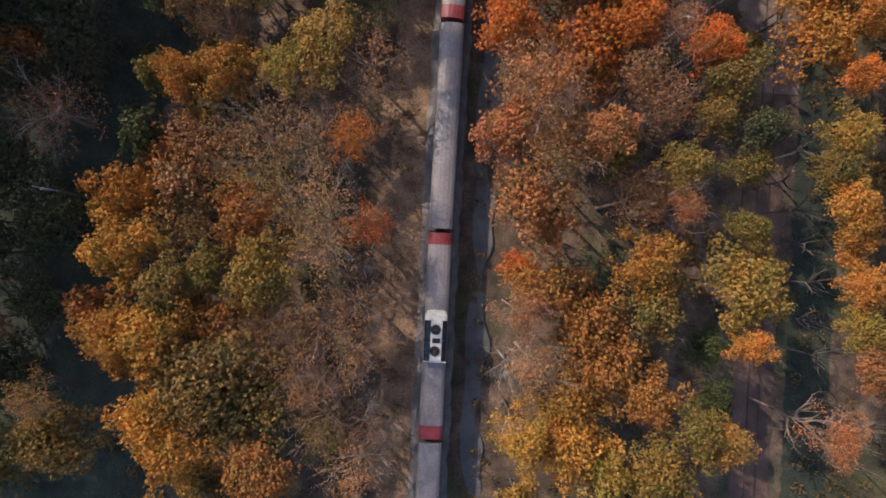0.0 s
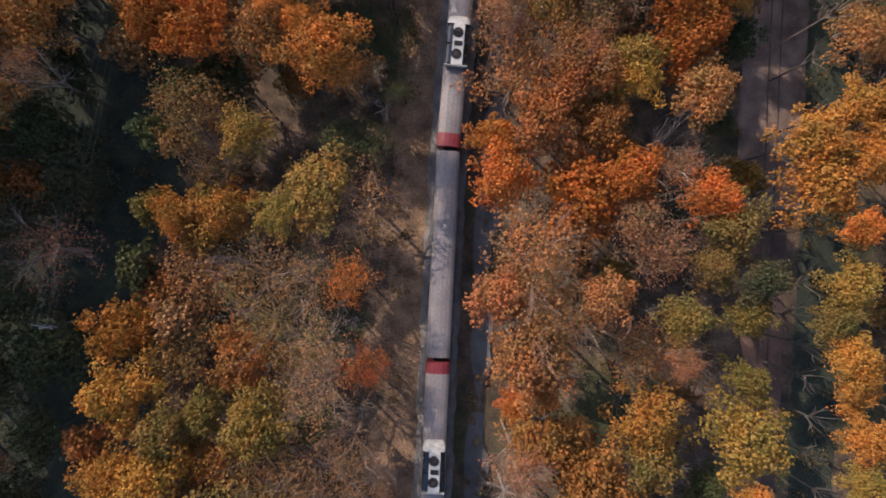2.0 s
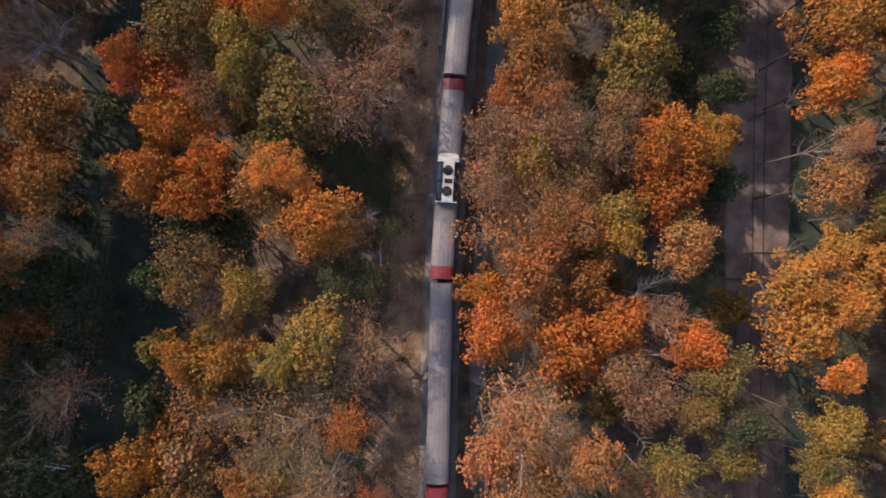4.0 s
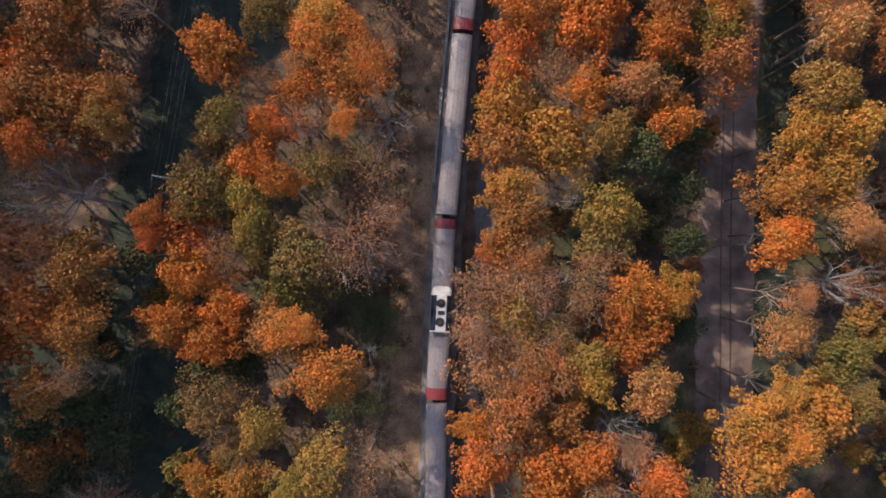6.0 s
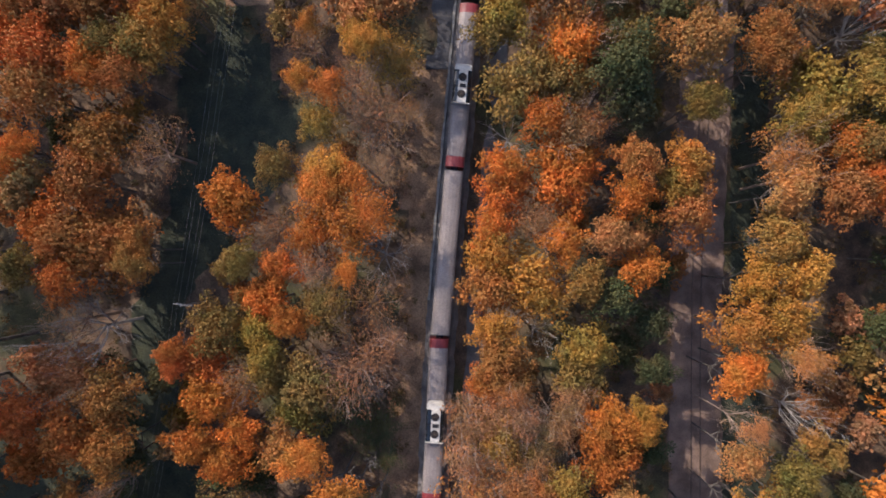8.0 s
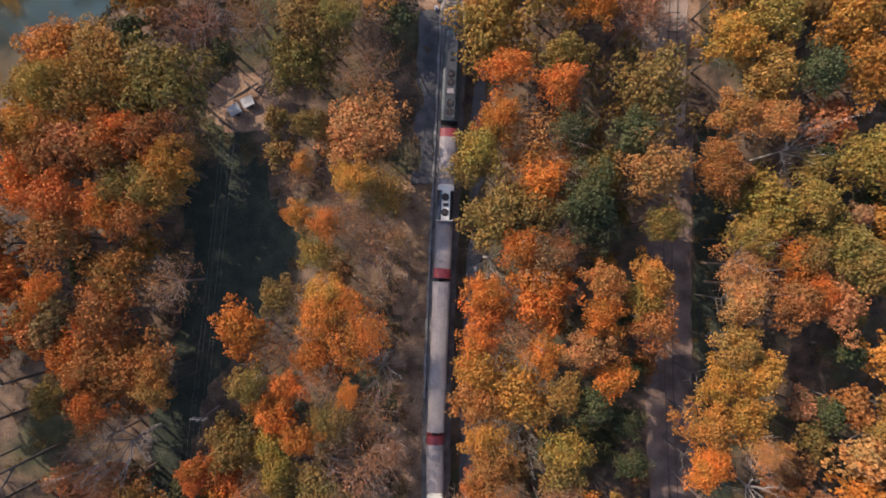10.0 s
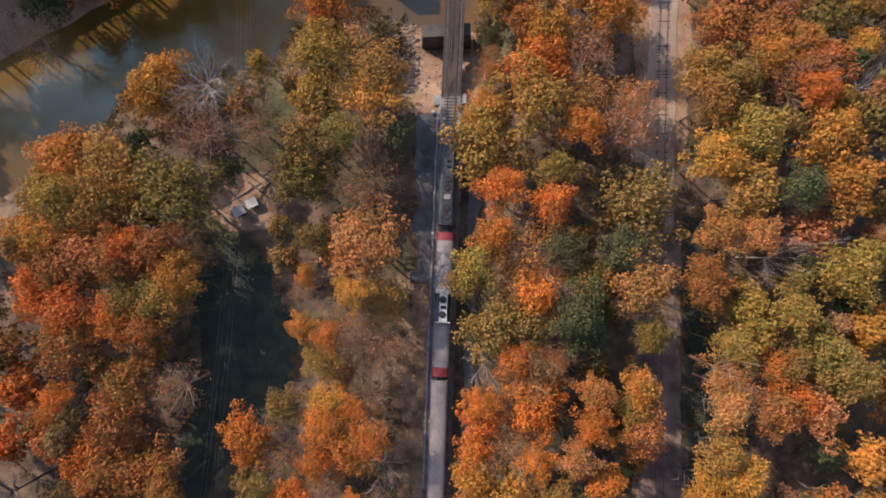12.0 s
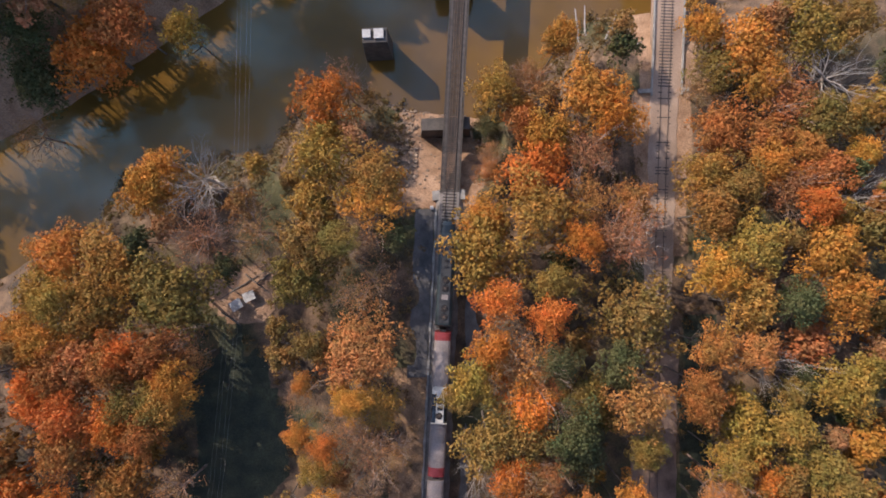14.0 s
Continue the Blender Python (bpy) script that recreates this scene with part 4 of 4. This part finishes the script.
# half-grown trees in the gaps below the canopy
added = 0
while added < 200:
    x, y = edge.uniform(-88, 90), edge.uniform(-40, 165)
    if forest(x, y) and forest(x, y + 7) and not (x < -58 and y > 112) and abs(x - track_x(y)) > 9 and abs(x - branch_x(y)) > 8 and all((x - a) ** 2 + (y - b) ** 2 > (0.75 * r) ** 2 + 2 for a, b, r in standing):
        plant(edge.choice("UDGKUTB"), x, y, edge.uniform(2.4, 3.6), edge.uniform(6, 11) + (5 if abs(x) > 56 else 0), PLAIN)
        added += 1


def undergrowth():
    """Low shrubs, saplings and drifts of leaves between the trunks."""
    rng = np.random.default_rng(8)
    verts, count = [], 0
    while count < 3300:
        x, y = rng.uniform(-85, 90), rng.uniform(-45, 185)
        if count > 2600:
            x = rng.uniform(-60, 45)
            y = float(np.interp(x, [p[0] for p in BANK], [p[1] for p in BANK])) - rng.uniform(0.5, 13)
            if 2.5 < x < 14.5:
                continue
        elif not forest(x, y):
            continue
        r, h = rng.uniform(0.5, 1.6), rng.uniform(0.5, 2.6)
        z = float(ground_z(np.float64(x), np.float64(y)))
        n = 34
        d = rng.normal(size=(n, 3))
        d /= np.linalg.norm(d, axis=1, keepdims=True)
        p = np.array((x, y, z + h * 0.5)) + d * np.array((r, r, h * 0.5)) * rng.uniform(0.5, 1.1, (n, 1))
        a = rng.normal(size=(n, 3))
        a /= np.linalg.norm(a, axis=1, keepdims=True)
        b = np.cross(a, d)
        s = rng.uniform(0.12, 0.3, (n, 1))
        verts.append(np.stack((p - a * s, p - b * s * 0.7, p + a * s, p + b * s * 0.7), 1).reshape(-1, 3))
        count += 1
    v = np.concatenate(verts)
    ob = link_mesh("undergrowth", v.tolist(), [(4 * k, 4 * k + 1, 4 * k + 2, 4 * k + 3) for k in range(len(v) // 4)], LEAF)
    ob.color = (0.16, 0.105, 0.045, 1)
    return tagged(ob, "tangled brown and olive shrubs on the woodland floor", "shrubs", kind="stuff")


undergrowth()


# ---- train ----
def section(w, h0, h1, arc, steps=8):
    """Cross-section of a rail vehicle: upright sides and an arched roof."""
    pts = [(-w, h0), (w, h0)]
    for k in range(steps + 1):
        a = math.pi * k / steps
        pts.append((w * math.cos(a), h1 + arc * math.sin(a) ** 0.8 if 0 < k < steps else h1))
    return pts


def hull(stations):
    """Rings along the vehicle: (along, half width, bottom, shoulder, arch)."""
    return loft([[(px, s, pz) for px, pz in section(w, b, sh, arc)] for s, w, b, sh, arc in stations])


def hull_part(name, stations, mat, parent, label="", smooth=True):
    v, f = hull(stations)
    return link_mesh(name, v, f, mat, parent, label)


def bogie(parent, y):
    frame_ = part("bogie", box(bmesh.new(), -1.15, 1.15, y - 1.9, y + 1.9, 0.5, 0.95, 0.05), DARKMETAL, parent)
    for dy in (-1.25, 1.25):
        for sx in (-0.75, 0.75):
            part("wheel", rod(bmesh.new(), (sx - 0.07, y + dy, 0.46), (sx + 0.07, y + dy, 0.46), 0.46, sides=16), STEEL, frame_)


def fan_unit(parent, y, z, r=0.62):
    ring = part("fan_housing", rod(bmesh.new(), (0, y, z - 0.1), (0, y, z + 0.08), r + 0.1, r, 20), DARKMETAL, parent)
    bm = bmesh.new()
    for k in range(6):
        a = math.pi * k / 6
        rod(bm, (-r * math.cos(a), y - r * math.sin(a), z + 0.1), (r * math.cos(a), y + r * math.sin(a), z + 0.1), 0.025, sides=4)
    part("fan_grille", bm, STEEL, ring)


L = 26.4


def coach(m, dome):
    name = "dome_car" if dome else "passenger_coach"
    label = "maroon-ended passenger car with grey roof and glazed observation dome" if dome else "passenger coach with a long sooty grey roof"
    car = empty(name, m, label, "railway carriage", "train cars")
    h = L / 2
    hull_part("body", [(-h + 0.05, 1.48, 1.0, 3.55, 0.2), (h - 0.05, 1.48, 1.0, 3.55, 0.2)], REDPAINT if dome else ROOFGREY, car)
    if dome:
        spans = ((-h, -h + 1.7, REDPAINT, "maroon roof end"), (-h + 1.7, -3.3, ROOFGREY, "sooty grey roof"), (3.3, h - 1.5, ROOFGREY, "sooty grey roof"), (h - 1.5, h, REDPAINT, "maroon roof end"), (-3.3, 3.3, ROOFGREY, "sooty grey roof"))
    else:
        spans = ((-h, h, ROOFGREY, "sooty grey roof"),)
    for a, b, mat, text in spans:
        hull_part("roof", [(a, 1.53, 3.5, 3.62, 0.72), (b, 1.53, 3.5, 3.62, 0.72)], mat, car, text)
    for y in (-h - 0.22, h + 0.22):
        part("gangway", box(bmesh.new(), -0.55, 0.55, y - 0.24, y + 0.24, 1.1, 3.4, 0.05), DARKMETAL, car, "black folding gangway")
    for side in (-1, 1):
        for k in range(9):
            y = -h + 2.6 + k * 2.65
            part("window", box(bmesh.new(), side * 1.5 - 0.02, side * 1.5 + 0.02, y - 0.8, y + 0.8, 2.0, 2.9, 0.01), GLASS, car)
    bogie(car, -h + 4), bogie(car, h - 4)
    if dome:
        d = hull_part("dome", [(-3.2, 1.30, 4.0, 4.45, 0.25), (-2.9, 1.42, 4.0, 4.85, 0.42), (2.1, 1.42, 4.0, 4.85, 0.42)], GLASS, car, "dark glazed observation dome")
        hull_part("dome_front", [(2.1, 1.44, 3.95, 4.87, 0.42), (2.7, 1.42, 3.95, 4.8, 0.4), (3.15, 1.22, 3.95, 4.45, 0.3), (3.35, 0.85, 3.95, 4.2, 0.15)], CREAM, d, "cream rounded front fairing")
        part("dome_roof", box(bmesh.new(), -0.62, 0.82, -3.1, 2.1, 5.15, 5.33, 0.05), CREAM, d, "cream centre roof panel")
        for y in (-3.15, -0.42, 2.0):
            part("dome_rib", box(bmesh.new(), -1.46, 1.46, y - 0.06, y + 0.06, 4.5, 5.3, 0.03), CREAM if y < -1 else DARKMETAL, d)
        for y in (-1.75, 0.95):
            fan_unit(d, y, 5.4, 0.58)
        part("hatch", box(bmesh.new(), -0.38, 0.62, -0.72, -0.12, 5.3, 5.42, 0.03), DARKMETAL, d)
    return car


def locomotive(m):
    loco = empty("diesel_locomotive", m, "black-green streamlined diesel locomotive with a sooty roof", "locomotive")
    hull_part("body", [(-9.7, 1.5, 0.9, 3.55, 0.55), (-9.5, 1.54, 0.9, 3.7, 0.6), (5.6, 1.54, 0.9, 3.7, 0.6), (6.4, 1.5, 0.9, 3.5, 0.55), (7.3, 1.42, 0.85, 2.9, 0.4), (8.8, 1.25, 0.8, 2.65, 0.35), (9.5, 0.95, 0.8, 2.3, 0.3), (9.8, 0.45, 0.85, 1.8, 0.2)], LOCOPAINT, loco, smooth=True)
    part("roof_walk", box(bmesh.new(), -0.95, 0.95, -9.2, 5.2, 4.24, 4.36, 0.04), LOCOROOF, loco, "sooty flat roof panel")
    for side in (-1, 1):
        part("windscreen", box(bmesh.new(), side * 0.72 - 0.5, side * 0.72 + 0.5, 6.35, 6.75, 3.3, 3.75, 0.03), GLASS, loco)
    for y in (-8.0, -6.5, -2.8, -1.3):
        fan_unit(loco, y, 4.42, 0.6)
    for y in (1.2, 2.2):
        part("exhaust_stack", box(bmesh.new(), -0.35, 0.35, y - 0.2, y + 0.2, 4.3, 4.62, 0.03), DARKMETAL, loco)
    part("roof_hatch", box(bmesh.new(), -0.6, 0.6, -4.9, -4.0, 4.34, 4.5, 0.04), ROOFGREY, loco)
    part("horn", rod(bmesh.new(), (0.3, 5.0, 4.45), (0.3, 5.7, 4.5), 0.05, 0.12, 8), STEEL, loco)
    part("coupler", box(bmesh.new(), -0.2, 0.2, 9.6, 10.1, 0.75, 1.05, 0.04), STEEL, loco)
    part("headlamp", rod(bmesh.new(), (0, 9.2, 2.45), (0, 9.62, 2.4), 0.17, 0.17, 12), CREAM, loco)
    bogie(loco, -6.3), bogie(loco, 5.6)
    return loco


def on_track(y):
    return Matrix.Translation((float(track_x(y)), y, 0.18)) @ Matrix.Rotation(-math.atan(slope_of(track_x, y)), 4, "Z")


locomotive(on_track(120.9))
first_dome = coach(on_track(96.9), True)
first_coach = coach(on_track(96.9 - 26.97), False)
for k in range(2, 7):
    copy_thing(first_coach if k % 2 else first_dome, on_track(96.9 - 26.97 * k))


# ---- along the power line ----
def utility_pole(x, y, height, turn):
    z = float(ground_z(np.float64(x), np.float64(y)))
    pole = empty("utility_pole", pose(x, y, z, 0, 0, turn), "weathered wooden utility pole with two crossarms", "utility pole", "power line poles")
    part("shaft", rod(bmesh.new(), (0, 0, -0.5), (0, 0, height), 0.17, 0.11, 10), GREYWOOD, pole)
    for k, level in enumerate((height - 0.4, height - 1.4)):
        arm = part("crossarm", box(bmesh.new(), -1.35, 1.35, 0.09, 0.21, level - 0.07, level + 0.07, 0.01), GREYWOOD, pole)
        for sx in (-1.2, -0.5, 0.5, 1.2):
            part("insulator", rod(bmesh.new(), (sx, 0.15, level + 0.07), (sx, 0.15, level + 0.24), 0.05, 0.035, 8), PALESTONE, arm)
    return z + height - 0.2


POLES = ((-47.5, 5.0), (-37.6, 61.5), (-28.5, 128.0), (-21.0, 212.0))
tops = [utility_pole(x, y, 10.0, -8) for x, y in POLES]


def wire(a, b, sag=1.1):
    bm = bmesh.new()
    a, b = Vector(a), Vector(b)
    spots = [a.lerp(b, k / 12) - Vector((0, 0, 4 * sag * (k / 12) * (1 - k / 12))) for k in range(13)]
    for p, q in zip(spots, spots[1:]):
        rod(bm, p, q, 0.009, sides=4)
    return tagged(part("power_wire", bm, GREYWOOD, None), "thin sagging overhead wire between the utility poles", "wire", "power line wires")


for k in range(3):
    for sx in (-1.2, -0.5, 0.5, 1.2):
        (x0, y0), (x1, y1) = POLES[k], POLES[k + 1]
        wire((x0 + sx, y0 + 0.15, tops[k]), (x1 + sx, y1 + 0.15, tops[k + 1]))


# ---- yard at the end of the strip ----
def shed(x, y, turn, w, d, h, label):
    z = float(ground_z(np.float64(x), np.float64(y)))
    hut = empty("shed", pose(x, y, z, 0, 0, turn), label, "shed", "yard sheds")
    part("wall", box(bmesh.new(), -w / 2, w / 2, -d / 2, d / 2, -0.2, h, 0.02), GREYWOOD, hut)
    part("roof", box(bmesh.new(), -w / 2 - 0.2, w / 2 + 0.2, -d / 2 - 0.2, d / 2 + 0.2, h, h + 0.12, 0.02), PALESTONE, hut, "pale flat sheet roof")
    part("door", box(bmesh.new(), -0.4, 0.4, -d / 2 - 0.04, -d / 2 - 0.005, 0, min(1.9, h - 0.1), 0.01), DARKMETAL, hut)


shed(-32.0, 116.2, 28, 1.9, 1.5, 1.7, "small grey wooden shed with a pale flat roof")
shed(-29.7, 117.7, 22, 1.9, 1.4, 1.5, "low grey shed with a pale roof at the dirt yard")


def timber(name, x, y, angle, length, r, label, category, mat, lift=0.0, group="", tilt=0.0):
    z = float(ground_z(np.float64(x), np.float64(y))) + lift
    n = 6
    rng = random.Random(int(x * 7 + y))
    spots = [Vector((length * (k / n - 0.5), rng.uniform(-0.12, 0.12), r * 0.8 + rng.uniform(0, 0.08))) for k in range(n + 1)]
    rings = []
    for k, p in enumerate(spots):
        w = r * (1 - 0.09 * k)
        rings.append([(p.x, p.y + w * math.cos(a), p.z + w * math.sin(a)) for a in (2 * math.pi * i / 8 for i in range(8))])
    v, f = loft(rings)
    ob = link_mesh(name, v, f, mat)
    ob.matrix_basis = pose(x, y, z, 0, tilt, angle)
    return tagged(ob, label, category, group)


for x, y, angle, length in ((-33.8, 119.6, -39, 7.5), (-31.1, 119.9, 29, 10.4), (-28.0, 119.7, -41, 6.7), (-33.6, 113.4, -38, 4.6), (-26.2, 121.6, 35, 5.5)):
    timber("log", x, y, angle, length, 0.2, "long dark fallen log lying on the dirt yard", "log", BARK, group="yard logs")
for x, y, angle, length in ((4.2, 173.5, -58, 9), (6.0, 172.5, -62, 8), (3.2, 175.5, -35, 7), (5.6, 175.0, 70, 5)):
    timber("driftwood", x, y, angle, length, 0.24, "pale driftwood timber caught against the bridge pier", "driftwood", GREYWOOD, 1.15, "driftwood pile")
for x, y, angle, length in ((37.5, 167.5, 92, 13), (38.8, 168.5, 88, 12), (41.8, 166.0, 62, 11), (43.5, 168.0, 55, 9), (45.5, 163.0, 20, 5)):
    timber("bleached_log", x, y, angle, length, 0.26, "bleached bare log lying on the river bank", "log", GREYWOOD, 0.3, "bank logs", 6)


def rock_field():
    """Broken stone thrown down on the banks."""
    rng = np.random.default_rng(14)
    verts, faces, made = [], [], 0
    shape = np.array(((1, 0, 0), (-1, 0, 0), (0, 1, 0), (0, -1, 0), (0, 0, 1), (0, 0, -1)), float)
    tri = ((0, 2, 4), (2, 1, 4), (1, 3, 4), (3, 0, 4), (2, 0, 5), (1, 2, 5), (3, 1, 5), (0, 3, 5))
    while made < 1500:
        x = rng.uniform(-70, 60) if made % 3 else rng.uniform(-1.5, 16.5) if made % 2 else rng.normal(1.5, 1.6)
        bank = np.interp(x, [p[0] for p in BANK], [p[1] for p in BANK])
        y = bank + rng.normal(-2.2, 2.2) if made % 3 else rng.uniform(137, bank + 1)
        if abs(x - branch_x(y)) < 4:
            continue
        z = float(ground_z(np.float64(x), np.float64(y)))
        s = rng.uniform(0.1, 0.42) * rng.uniform(0.7, 1.2, 3) * (1.8 if made % 3 == 0 and x < 3.5 else 1.0)
        turn = np.linalg.qr(rng.normal(size=(3, 3)))[0]
        base = len(verts)
        verts.extend(((shape * s * rng.uniform(0.7, 1.1, (6, 1))) @ turn + (x, y, z + 0.05)).tolist())
        faces.extend(tuple(base + i for i in f) for f in tri)
        made += 1
    ob = link_mesh("riprap", verts, faces, worn("bank_rock", (0.16, 0.11, 0.08), (0.38, 0.28, 0.2), 0.95, coarse=0.8, fine=7))
    return tagged(ob, "scattered tan broken rock on the river bank", "rocks", kind="stuff")


rock_field()


def boundary_post(x, y):
    z = float(ground_z(np.float64(x), np.float64(y)))
    b = box(bmesh.new(), -0.35, 0.35, -0.35, 0.35, -0.3, 0.9, 0.05)
    ob = part("marker_block", b, PALESTONE, None)
    ob.matrix_basis = pose(x, y, z, 0, 0, 6)
    return tagged(ob, "pale concrete marker block beside the bridge end", "marker block")


boundary_post(6.0, 133.2)
